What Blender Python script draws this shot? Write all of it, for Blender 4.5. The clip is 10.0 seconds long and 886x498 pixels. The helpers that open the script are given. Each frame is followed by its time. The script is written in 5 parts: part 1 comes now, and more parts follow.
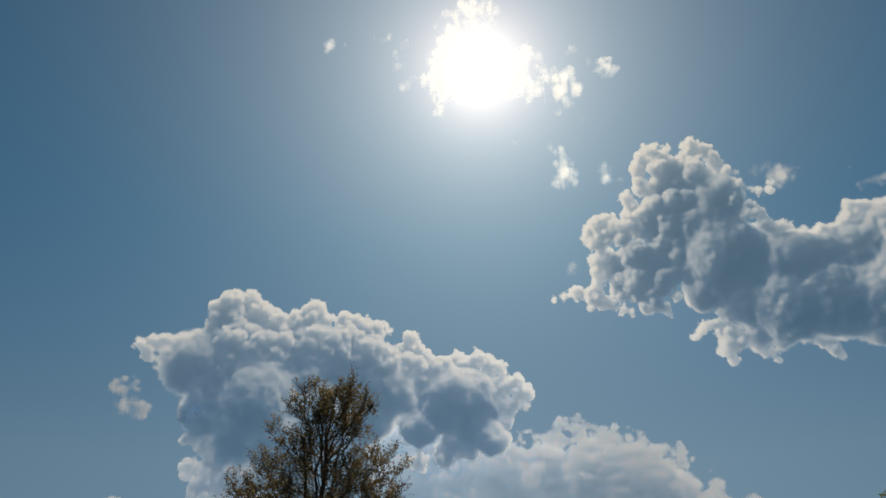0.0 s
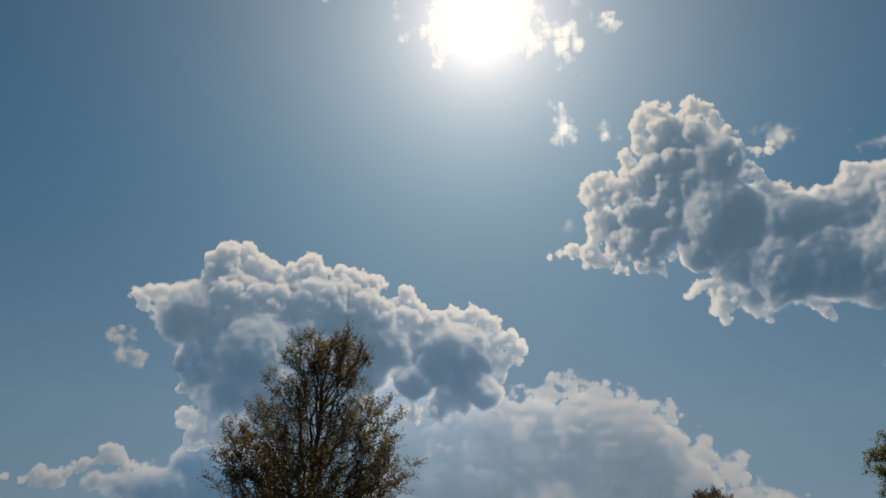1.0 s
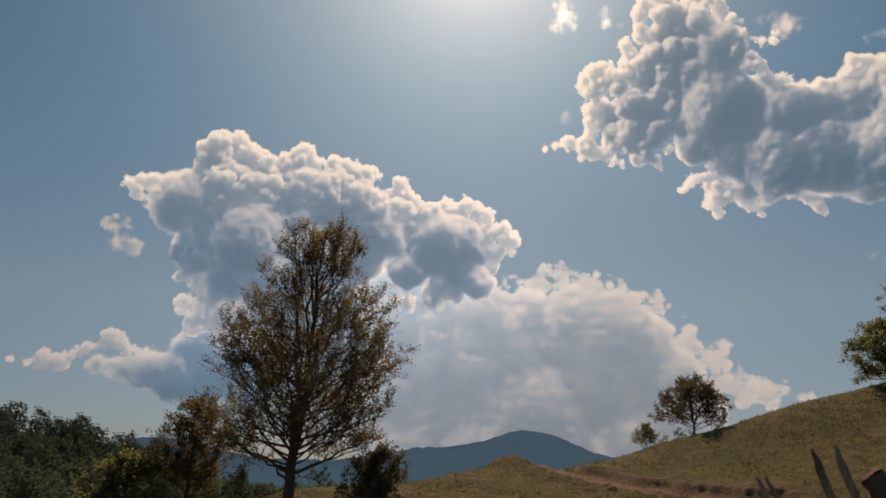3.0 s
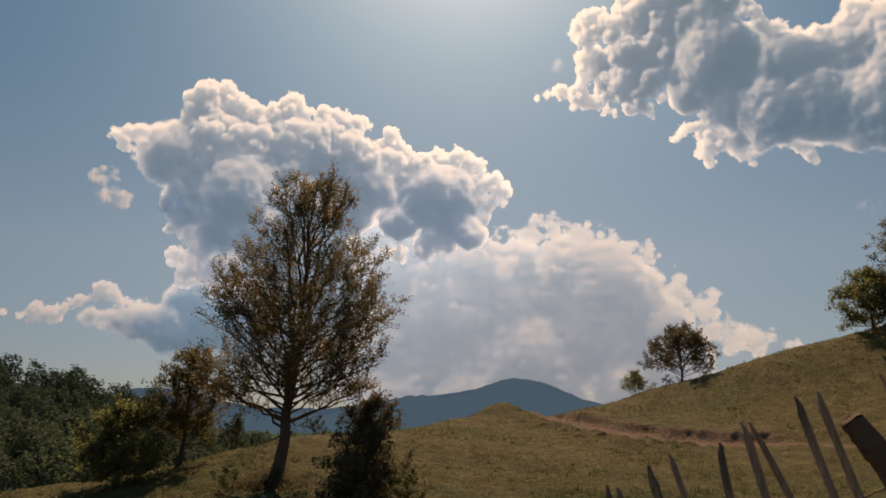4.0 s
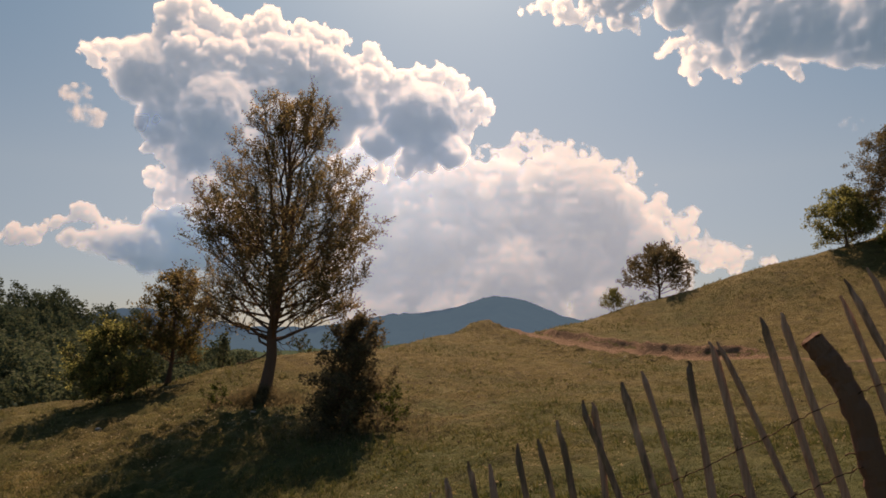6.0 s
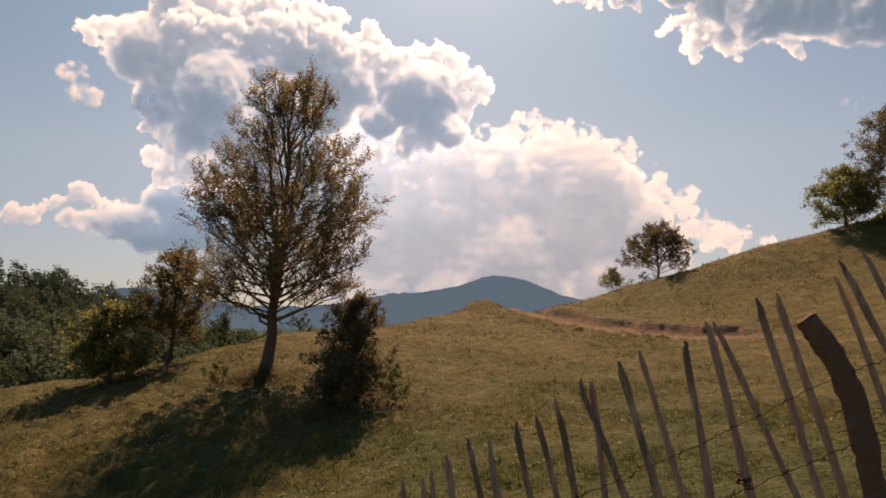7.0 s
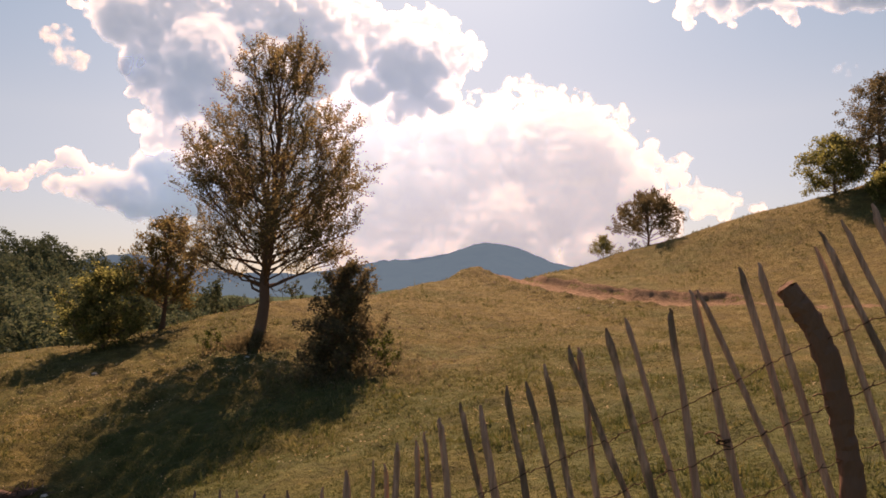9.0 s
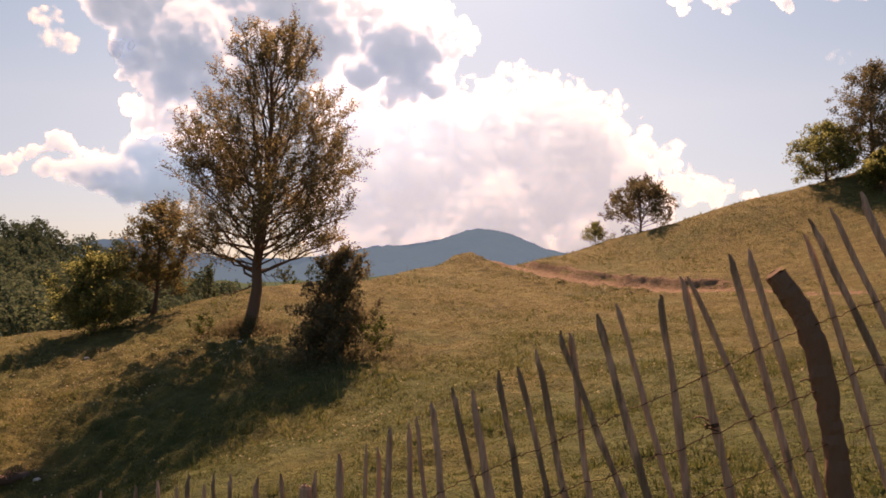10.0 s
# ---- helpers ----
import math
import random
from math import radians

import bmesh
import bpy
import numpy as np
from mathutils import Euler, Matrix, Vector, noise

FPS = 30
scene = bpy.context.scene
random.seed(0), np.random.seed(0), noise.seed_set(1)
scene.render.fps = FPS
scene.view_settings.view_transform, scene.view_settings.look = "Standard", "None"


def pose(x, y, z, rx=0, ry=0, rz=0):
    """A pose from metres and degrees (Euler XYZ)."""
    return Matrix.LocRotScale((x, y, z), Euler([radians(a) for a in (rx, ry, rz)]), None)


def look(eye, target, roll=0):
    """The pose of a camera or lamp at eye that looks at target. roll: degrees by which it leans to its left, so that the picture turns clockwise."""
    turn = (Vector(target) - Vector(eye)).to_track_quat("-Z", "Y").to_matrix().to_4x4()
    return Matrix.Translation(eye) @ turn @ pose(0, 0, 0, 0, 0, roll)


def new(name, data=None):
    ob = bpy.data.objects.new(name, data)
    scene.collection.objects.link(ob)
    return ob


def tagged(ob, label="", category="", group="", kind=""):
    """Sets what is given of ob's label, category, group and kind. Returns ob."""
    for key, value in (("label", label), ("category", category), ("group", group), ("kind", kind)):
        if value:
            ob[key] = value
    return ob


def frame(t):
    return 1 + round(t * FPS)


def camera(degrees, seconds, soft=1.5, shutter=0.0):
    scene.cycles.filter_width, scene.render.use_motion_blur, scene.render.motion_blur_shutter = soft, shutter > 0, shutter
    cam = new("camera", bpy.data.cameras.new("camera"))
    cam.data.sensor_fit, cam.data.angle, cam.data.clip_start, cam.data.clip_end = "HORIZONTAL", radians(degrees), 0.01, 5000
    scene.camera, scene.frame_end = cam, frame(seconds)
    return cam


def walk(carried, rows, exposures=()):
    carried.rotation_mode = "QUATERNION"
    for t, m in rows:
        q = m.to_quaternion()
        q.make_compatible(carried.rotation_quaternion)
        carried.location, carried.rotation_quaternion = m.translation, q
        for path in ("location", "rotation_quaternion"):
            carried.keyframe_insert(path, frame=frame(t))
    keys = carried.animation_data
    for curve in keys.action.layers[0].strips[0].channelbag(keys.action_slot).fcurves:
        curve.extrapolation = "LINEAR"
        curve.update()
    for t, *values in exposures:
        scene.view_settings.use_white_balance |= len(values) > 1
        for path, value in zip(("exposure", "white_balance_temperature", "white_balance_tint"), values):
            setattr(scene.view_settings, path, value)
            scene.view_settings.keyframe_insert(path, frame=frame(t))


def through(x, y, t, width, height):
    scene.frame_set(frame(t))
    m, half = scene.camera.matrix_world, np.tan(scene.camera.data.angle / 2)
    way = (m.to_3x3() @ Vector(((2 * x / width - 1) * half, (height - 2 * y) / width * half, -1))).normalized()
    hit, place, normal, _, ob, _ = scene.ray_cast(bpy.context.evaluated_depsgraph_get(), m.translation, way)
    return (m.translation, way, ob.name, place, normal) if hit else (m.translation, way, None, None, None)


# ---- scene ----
# A slow tilt down from the sun and clouds to a grazed hillside with a lone tree and a stake fence.
cam = camera(62.7, 10.0, soft=1.7)
EYE = 1.65
# seconds, yaw, pitch, roll, metres that the camera stands ahead of its last place
ROWS = [
    (0.0, 4.56, 29.73, 0.27, 0.28), (0.5, 4.11, 28.29, -0.12, 0.28), (1.0, 3.84, 26.21, -0.50, 0.28),
    (1.5, 3.73, 24.03, -0.72, 0.28), (2.0, 3.58, 21.68, -0.93, 0.28), (2.5, 3.42, 19.67, -0.91, 0.28),
    (4.0, 2.67, 13.82, -0.31, 0.26), (4.5, 2.31, 12.06, -0.03, 0.245), (5.0, 1.83, 10.24, 0.09, 0.22),
    (5.5, 1.43, 8.69, 0.11, 0.18), (7.0, 1.28, 5.87, 0.20, 0.11), (7.5, 1.27, 5.31, 0.23, 0.075),
    (8.0, 1.15, 4.66, 0.26, 0.055), (8.5, 0.90, 3.98, 0.24, 0.04), (9.0, 0.59, 3.28, 0.19, 0.02),
    (9.5, 0.30, 2.67, 0.07, 0.0), (10.0, 0.0, 2.15, 0.0, 0.0),
]
# seconds, stops, white balance
EXPOSURES = [(0.0, -0.8, 7600, 9), (1.0, -0.78, 7900, 12), (2.5, -0.54, 9200, 19), (4.0, -0.24, 10300, 26), (5.5, 0.03, 11000, 31),
             (7.0, 0.38, 11700, 36), (8.0, 0.6, 12300, 40), (10.0, 0.9, 13200, 45)]
# further ahead the camera is also held a little lower and to the right
walk(cam, [(t, pose(0.075 * ahead, ahead, EYE - 0.46 * ahead ** 2, 90 + pitch, roll, yaw)) for t, yaw, pitch, roll, ahead in ROWS], EXPOSURES)

# ---- world and sun ----
SUN_AZ, SUN_EL = radians(-0.4), radians(43.6)
SUN_DIR = Vector((math.sin(SUN_AZ) * math.cos(SUN_EL), math.cos(SUN_AZ) * math.cos(SUN_EL), math.sin(SUN_EL)))
SKY_STRENGTH, SUN_STRENGTH = 0.07, 4.1

world = bpy.data.worlds.new("sky")
scene.world = world
world.use_nodes = True
wt = world.node_tree
wt.nodes.clear()


def wnode(kind, op=""):
    n = wt.nodes.new(kind)
    if op:
        n.operation = op
    return n


def wmath(op, a, b=None):
    n = wnode("ShaderNodeMath", op=op)
    for i, v in enumerate((a, b)):
        if v is None:
            continue
        if isinstance(v, (int, float)):
            n.inputs[i].default_value = v
        else:
            wt.links.new(v, n.inputs[i])
    return n.outputs[0]


sky = wnode("ShaderNodeTexSky")
sky.sky_type, sky.sun_disc = "NISHITA", False
sky.sun_elevation, sky.sun_rotation = SUN_EL, SUN_AZ
sky.altitude, sky.air_density, sky.dust_density, sky.ozone_density = 800, 1.0, 0.95, 2.2
# light scattered forward by the haze round the sun
geo = wnode("ShaderNodeTexCoord")
dot = wnode("ShaderNodeVectorMath", op="DOT_PRODUCT")
norm = wnode("ShaderNodeVectorMath", op="NORMALIZE")
wt.links.new(geo.outputs["Generated"], norm.inputs[0])
wt.links.new(norm.outputs[0], dot.inputs[0])
dot.inputs[1].default_value = SUN_DIR
angle = wmath("MULTIPLY", wmath("ARCCOSINE", wmath("MINIMUM", dot.outputs["Value"], 0.999999)), 180 / math.pi)
core = wmath("MULTIPLY", wmath("EXPONENT", wmath("MULTIPLY", wmath("POWER", wmath("DIVIDE", angle, 1.15), 2.0), -1.0)), 9.0)
near = wmath("MULTIPLY", wmath("EXPONENT", wmath("DIVIDE", angle, -2.2)), 2.4)
wide = wmath("ADD", wmath("MULTIPLY", wmath("EXPONENT", wmath("DIVIDE", angle, -8.8)), 0.95), wmath("MULTIPLY", wmath("EXPONENT", wmath("DIVIDE", angle, -28.0)), 0.04))
halo = wmath("ADD", core, near)
bg_sky, bg_halo, both = wnode("ShaderNodeBackground"), wnode("ShaderNodeBackground"), wnode("ShaderNodeAddShader")
bg_wide, all_sky = wnode("ShaderNodeBackground"), wnode("ShaderNodeAddShader")
bg_wide.inputs["Color"].default_value = (1.16, 0.91, 1.08, 1)
wt.links.new(wide, bg_wide.inputs["Strength"])
tinge = wnode("ShaderNodeVectorMath", op="MULTIPLY")
wt.links.new(sky.outputs[0], tinge.inputs[0])
# the low air is paler and greyer than the zenith
height = wnode("ShaderNodeSeparateXYZ")
wt.links.new(norm.outputs[0], height.inputs[0])
air = wnode("ShaderNodeValToRGB")
wt.links.new(height.outputs["Z"], air.inputs["Fac"])
for at in (0.4, 0.6, 0.8):
    air.color_ramp.elements.new(at)
for stop, at, tone in zip(air.color_ramp.elements, (0.0, 0.22, 0.5, 0.76, 1.0), ((0.43, 0.57, 0.82, 1), (0.66, 0.95, 1.03, 1), (0.28, 0.96, 1.15, 1), (0.25, 0.95, 1.14, 1), (1.0, 1.1, 1.1, 1))):
    stop.position, stop.color = at, tone
wt.links.new(air.outputs["Color"], tinge.inputs[1])
wt.links.new(tinge.outputs[0], bg_sky.inputs["Color"])
bg_sky.inputs["Strength"].default_value = SKY_STRENGTH
bg_halo.inputs["Color"].default_value = (1.0, 0.83, 0.76, 1)
wt.links.new(halo, bg_halo.inputs["Strength"])
wt.links.new(bg_sky.outputs[0], both.inputs[0])
wt.links.new(bg_halo.outputs[0], both.inputs[1])
wout = wnode("ShaderNodeOutputWorld")
wt.links.new(both.outputs[0], all_sky.inputs[0])
wt.links.new(bg_wide.outputs[0], all_sky.inputs[1])
wt.links.new(all_sky.outputs[0], wout.inputs["Surface"])

sun = new("sun", bpy.data.lights.new("sun", "SUN"))
sun.data.energy, sun.data.angle, sun.data.color = SUN_STRENGTH, radians(0.6), (1.0, 0.93, 0.82)
sun.matrix_world = look(SUN_DIR * 100, (0, 0, 0))


# ---- materials ----
class Nodes:
    """A node material with short ways to add nodes."""

    def __init__(self, name):
        self.mat = bpy.data.materials.new(name)
        self.mat.use_nodes = True
        self.tree = self.mat.node_tree
        self.tree.nodes.clear()
        self.out = self.tree.nodes.new("ShaderNodeOutputMaterial")

    def add(self, kind, **inputs):
        n = self.tree.nodes.new(kind)
        for k, v in inputs.items():
            self.put(n.inputs[k.replace("_", " ")], v)
        return n

    def put(self, socket, v):
        if isinstance(v, bpy.types.NodeSocket):
            self.tree.links.new(v, socket)
        elif isinstance(v, (tuple, list)) and len(v) == 3 and socket.type == "RGBA":
            socket.default_value = (*v, 1)
        else:
            socket.default_value = v

    def math(self, op, a, b=0.0, clamp=False):
        n = self.tree.nodes.new("ShaderNodeMath")
        n.operation, n.use_clamp = op, clamp
        self.put(n.inputs[0], a)
        self.put(n.inputs[1], b)
        return n.outputs[0]

    def coords(self):
        return self.add("ShaderNodeTexCoord").outputs["Object"]

    def noise(self, scale, detail=4.0, rough=0.6, vector=None):
        n = self.add("ShaderNodeTexNoise", Scale=scale, Detail=detail, Roughness=rough)
        self.put(n.inputs["Vector"], vector or self.coords())
        return n.outputs["Fac"]

    def ramp(self, fac, *stops):
        n = self.add("ShaderNodeValToRGB", Fac=fac)
        el = n.color_ramp.elements
        while len(el) < len(stops):
            el.new(0.5)
        for e, (pos, col) in zip(el, stops):
            e.position, e.color = pos, (*col, 1)
        return n.outputs["Color"]

    def mix(self, fac, a, b):
        n = self.tree.nodes.new("ShaderNodeMix")
        n.data_type = "RGBA"
        self.put(n.inputs["Factor"], fac)
        self.put(n.inputs[6], a)
        self.put(n.inputs[7], b)
        return n.outputs[2]

    def bump(self, height, strength=0.4, distance=0.02):
        return self.add("ShaderNodeBump", Height=height, Strength=strength, Distance=distance).outputs[0]

    def surface(self, shader):
        self.tree.links.new(shader, self.out.inputs["Surface"])
        return self.mat

    def principled(self, color, rough=0.85, normal=None, **more):
        n = self.add("ShaderNodeBsdfPrincipled", Roughness=rough)
        self.put(n.inputs["Base Color"], color)
        n.inputs["Specular IOR Level"].default_value = 0.2
        for k, v in more.items():
            self.put(n.inputs[k.replace("_", " ")], v)
        if normal is not None:
            self.put(n.inputs["Normal"], normal)
        return n.outputs[0]


def bark_material(name, dark, light):
    m = Nodes(name)
    co = m.add("ShaderNodeMapping", Vector=m.coords(), Scale=(1, 1, 0.25)).outputs[0]
    a = m.noise(14, 5, 0.7, co)
    b = m.noise(2.0, 3)
    col = m.mix(b, m.ramp(a, (0.3, dark), (0.7, light)), m.ramp(a, (0.3, light), (0.75, dark)))
    return m.surface(m.principled(col, 0.9, m.bump(a, 0.8, 0.02)))


def leaf_material(name, shades, through=0.45):
    """Leaves: a lit face and light passing through from behind."""
    m = Nodes(name)
    rnd = m.add("ShaderNodeNewGeometry").outputs["Random Per Island"]
    patch = m.noise(0.9, 3)
    pick = m.math("ADD", m.math("MULTIPLY", rnd, 0.6), m.math("MULTIPLY", patch, 0.5))
    n = len(shades)
    col = m.ramp(pick, *[(0.15 + 0.75 * i / max(1, n - 1), c) for i, c in enumerate(shades)])
    face = m.principled(col, 0.8)
    face.node.inputs["Specular IOR Level"].default_value = 0.05
    back = m.add("ShaderNodeBsdfTranslucent", Color=col).outputs[0]
    return m.surface(_mix(m, through, face, back))


def _mix(m, fac, a, b):
    n = m.tree.nodes.new("ShaderNodeMixShader")
    m.put(n.inputs[0], fac)
    m.tree.links.new(a, n.inputs[1])
    m.tree.links.new(b, n.inputs[2])
    return n.outputs[0]


def ground_material():
    m = Nodes("meadow")
    co = m.coords()
    big = m.noise(0.2, 6, 0.7, co)
    mid = m.noise(1.3, 5, 0.65, co)
    fine = m.noise(22, 4, 0.7, co)
    dry = m.ramp(mid, (0.3, (0.089, 0.071, 0.026)), (0.55, (0.166, 0.131, 0.043)), (0.75, (0.228, 0.197, 0.097)))
    green = m.ramp(mid, (0.3, (0.047, 0.065, 0.018)), (0.6, (0.089, 0.108, 0.035)), (0.8, (0.136, 0.145, 0.057)))
    uphill = m.math("MULTIPLY", m.math("SUBTRACT", m.add("ShaderNodeSeparateXYZ", Vector=co).outputs["Y"], 17.0), 0.011)
    uphill = m.math("MAXIMUM", m.math("MINIMUM", uphill, 0.14), -0.12)
    grassy = m.mix(m.math("MULTIPLY", m.math("SUBTRACT", m.math("ADD", big, uphill), 0.4), 4.0, True), green, dry)
    # soil-dark specks and clumps also put the shade among turf lumps into colour
    speck = m.math("MULTIPLY", m.math("SUBTRACT", m.math("ADD", m.math("MULTIPLY", fine, 0.5), m.math("MULTIPLY", m.noise(6.5, 4, 0.65, co), 0.5)), 0.53), 6.0, True)
    col = m.mix(m.math("MULTIPLY", speck, 0.8), grassy, m.mix(0.5, grassy, (0.06, 0.045, 0.015)))
    flat = m.add("ShaderNodeMapping", Vector=co, Scale=(0.7, 1.0, 1.0)).outputs[0]
    shaded_clump = m.math("MULTIPLY", m.math("SUBTRACT", m.noise(4.8, 4, 0.62, flat), 0.53), 12.0, True)
    col = m.mix(m.math("MULTIPLY", shaded_clump, 0.88), col, m.mix(0.35, grassy, (0.03, 0.022, 0.01)))
    straw = m.math("MULTIPLY", m.math("SUBTRACT", m.noise(11.0, 3, 0.6, co), 0.63), 16.0, True)
    col = m.mix(m.math("MULTIPLY", straw, 0.5), col, (0.3, 0.22, 0.08))
    bare = m.add("ShaderNodeAttribute")
    bare.attribute_name = "bare"
    edge = m.math("ADD", bare.outputs["Fac"], m.math("MULTIPLY", m.math("SUBTRACT", m.noise(3.0, 5, 0.7, co), 0.5), 1.1))
    soil = m.ramp(m.noise(5, 5, 0.7, co), (0.3, (0.17, 0.095, 0.06)), (0.7, (0.33, 0.21, 0.14)))
    col = m.mix(m.math("MULTIPLY", m.math("SUBTRACT", edge, 0.4), 5.0, True), col, soil)
    h = m.math("ADD", m.math("MULTIPLY", m.noise(5, 4, 0.7, co), 1.0), m.math("MULTIPLY", fine, 0.5))
    return m.surface(m.principled(col, 0.95, m.bump(h, 1.0, 0.2)))


def grass_material():
    m = Nodes("dry_grass")
    rnd = m.add("ShaderNodeNewGeometry").outputs["Random Per Island"]
    big = m.noise(0.16, 5, 0.6)
    uphill = m.math("MULTIPLY", m.math("SUBTRACT", m.add("ShaderNodeSeparateXYZ", Vector=m.coords()).outputs["Y"], 17.0), 0.01)
    uphill = m.math("MAXIMUM", m.math("MINIMUM", uphill, 0.1), -0.13)
    pick = m.math("ADD", m.math("ADD", m.math("MULTIPLY", rnd, 0.5), m.math("MULTIPLY", big, 0.62)), uphill)
    col = m.ramp(pick, (0.2, (0.040, 0.063, 0.022)), (0.45, (0.089, 0.109, 0.037)), (0.65, (0.164, 0.153, 0.057)), (0.9, (0.271, 0.254, 0.146)))
    face = m.principled(col, 0.7)
    back = m.add("ShaderNodeBsdfTranslucent", Color=col).outputs[0]
    return m.surface(_mix(m, 0.4, face, back))


def clod_material():
    m = Nodes("earth_and_turf")
    rnd = m.add("ShaderNodeNewGeometry").outputs["Random Per Island"]
    a = m.noise(40, 4, 0.7)
    col = m.ramp(rnd, (0.0, (0.045, 0.032, 0.02)), (0.45, (0.085, 0.062, 0.032)), (0.75, (0.1, 0.1, 0.04)), (1.0, (0.19, 0.15, 0.08)))
    return m.surface(m.principled(m.mix(a, col, (0.08, 0.06, 0.03)), 0.95, m.bump(a, 0.8, 0.02)))


def wood_material():
    m = Nodes("weathered_wood")
    rnd = m.add("ShaderNodeObjectInfo").outputs["Random"]
    co = m.add("ShaderNodeMapping", Vector=m.coords(), Scale=(1, 1, 0.06)).outputs[0]
    grain = m.noise(60, 5, 0.7, co)
    stain = m.noise(4, 4)
    base = m.ramp(grain, (0.3, (0.24, 0.125, 0.095)), (0.7, (0.58, 0.34, 0.265)))
    grey = m.ramp(grain, (0.3, (0.358, 0.179, 0.115)), (0.7, (0.743, 0.451, 0.339)))
    col = m.mix(m.math("MULTIPLY", m.math("ADD", rnd, stain), 0.55, True), base, grey)
    left = m.noise(9, 4, 0.65, m.add("ShaderNodeMapping", Vector=m.coords(), Scale=(1, 1, 0.3)).outputs[0])
    odd = m.math("FRACT", m.math("MULTIPLY", rnd, 7.3))
    peel = m.math("MULTIPLY", m.math("SUBTRACT", m.math("ADD", left, m.math("MULTIPLY", odd, 0.3)), 0.66), 9.0, True)
    col = m.mix(peel, col, m.ramp(grain, (0.3, (0.13, 0.085, 0.06)), (0.7, (0.3, 0.19, 0.135))))
    return m.surface(m.principled(col, 0.58, m.bump(m.math("ADD", grain, m.math("MULTIPLY", left, 1.5)), 0.8, 0.006)))


def wire_material():
    m = Nodes("rusty_wire")
    a = m.noise(30, 3)
    return m.surface(m.principled(m.ramp(a, (0.3, (0.05, 0.025, 0.015)), (0.7, (0.16, 0.09, 0.06))), 0.7, None, Metallic=0.6))


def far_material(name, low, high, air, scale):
    """Distant wooded slopes, whose haze is added as a glow of bright air."""
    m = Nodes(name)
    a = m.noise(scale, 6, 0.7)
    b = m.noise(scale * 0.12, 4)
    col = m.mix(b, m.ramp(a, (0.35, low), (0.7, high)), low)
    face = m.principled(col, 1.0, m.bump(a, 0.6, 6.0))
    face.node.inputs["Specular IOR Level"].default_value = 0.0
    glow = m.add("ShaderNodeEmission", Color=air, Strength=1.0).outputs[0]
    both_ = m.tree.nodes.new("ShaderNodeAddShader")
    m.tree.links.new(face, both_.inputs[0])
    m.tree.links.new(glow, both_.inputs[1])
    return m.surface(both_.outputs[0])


def cloud_material(name, body=0.4, white=0.85, warm=(1.0, 0.945, 0.87)):
    """Water vapour: baked light colours it from dim, bluish shade to sunlit white."""
    m = Nodes(name)
    co = m.coords()
    # sun shade worked out beforehand and stored on the skin's points
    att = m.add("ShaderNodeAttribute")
    att.attribute_name = "baked_shade"
    cov = m.add("ShaderNodeAttribute")
    cov.attribute_name = "cover"
    fine = m.math("SUBTRACT", m.noise(0.05, 3, 0.5, co), 0.5)
    wide = m.math("SUBTRACT", m.noise(0.015, 4, 0.6, co), 0.5)
    edge = m.math("MULTIPLY", m.math("MULTIPLY", cov.outputs["Fac"], m.math("SUBTRACT", 1.0, cov.outputs["Fac"])), 4.0)
    alpha = m.math("ADD", cov.outputs["Fac"], m.math("MULTIPLY", edge, m.math("ADD", m.math("MULTIPLY", fine, 0.1), m.math("MULTIPLY", wide, 0.6))), True)
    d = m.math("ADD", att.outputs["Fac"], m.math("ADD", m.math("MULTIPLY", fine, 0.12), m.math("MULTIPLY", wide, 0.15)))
    baked_light = m.math("EXPONENT", m.math("MULTIPLY", m.math("MAXIMUM", d, 0.0), -1.0))
    light = m.ramp(baked_light, (0.0, (0.02, 0.045, 0.07)), (0.22, (white * 0.13, white * 0.18, white * 0.24)), (0.45, (white * 0.43, white * 0.47, white * 0.51)), (0.7, (white * 0.82, white * 0.775, white * 0.725)), (1.0, (white * warm[0], white * warm[1], white * warm[2])))
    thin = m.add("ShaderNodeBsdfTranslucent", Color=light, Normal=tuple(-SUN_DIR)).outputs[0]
    # the blue of shade and air is put into the body colour
    thick = m.add("ShaderNodeBsdfDiffuse", Color=(body * 0.62, body, body * 1.35)).outputs[0]
    sum_ = m.tree.nodes.new("ShaderNodeAddShader")
    m.tree.links.new(thin, sum_.inputs[0])
    m.tree.links.new(thick, sum_.inputs[1])
    clear = m.add("ShaderNodeBsdfTransparent").outputs[0]
    return m.surface(_mix(m, alpha, clear, sum_.outputs[0]))


MEADOW, GRASS, WOOD, WIRE = ground_material(), grass_material(), wood_material(), wire_material()
BARK = bark_material("bark", (0.075, 0.043, 0.034), (0.22, 0.135, 0.105))
OLD_POST = bark_material("old_post", (0.075, 0.038, 0.028), (0.28, 0.155, 0.11))
CLOD = clod_material()
LEAF_TREE = leaf_material("beech_leaves", [(0.075, 0.085, 0.045), (0.17, 0.145, 0.07), (0.28, 0.215, 0.115), (0.44, 0.325, 0.175)], 0.7)
LEAF_SMALL = leaf_material("browning_leaves", [(0.08, 0.075, 0.03), (0.16, 0.132, 0.052), (0.29, 0.21, 0.085)], 0.55)
LEAF_DARK = leaf_material("dark_leaves", [(0.085, 0.084, 0.052), (0.15, 0.13, 0.078), (0.24, 0.19, 0.11)], 0.52)
LEAF_YELLOW = leaf_material("yellowing_leaves", [(0.08, 0.1, 0.04), (0.17, 0.185, 0.07), (0.32, 0.31, 0.13)], 0.7)
LEAF_GREEN = leaf_material("green_leaves", [(0.03, 0.05, 0.015), (0.06, 0.085, 0.022), (0.11, 0.125, 0.035)], 0.4)
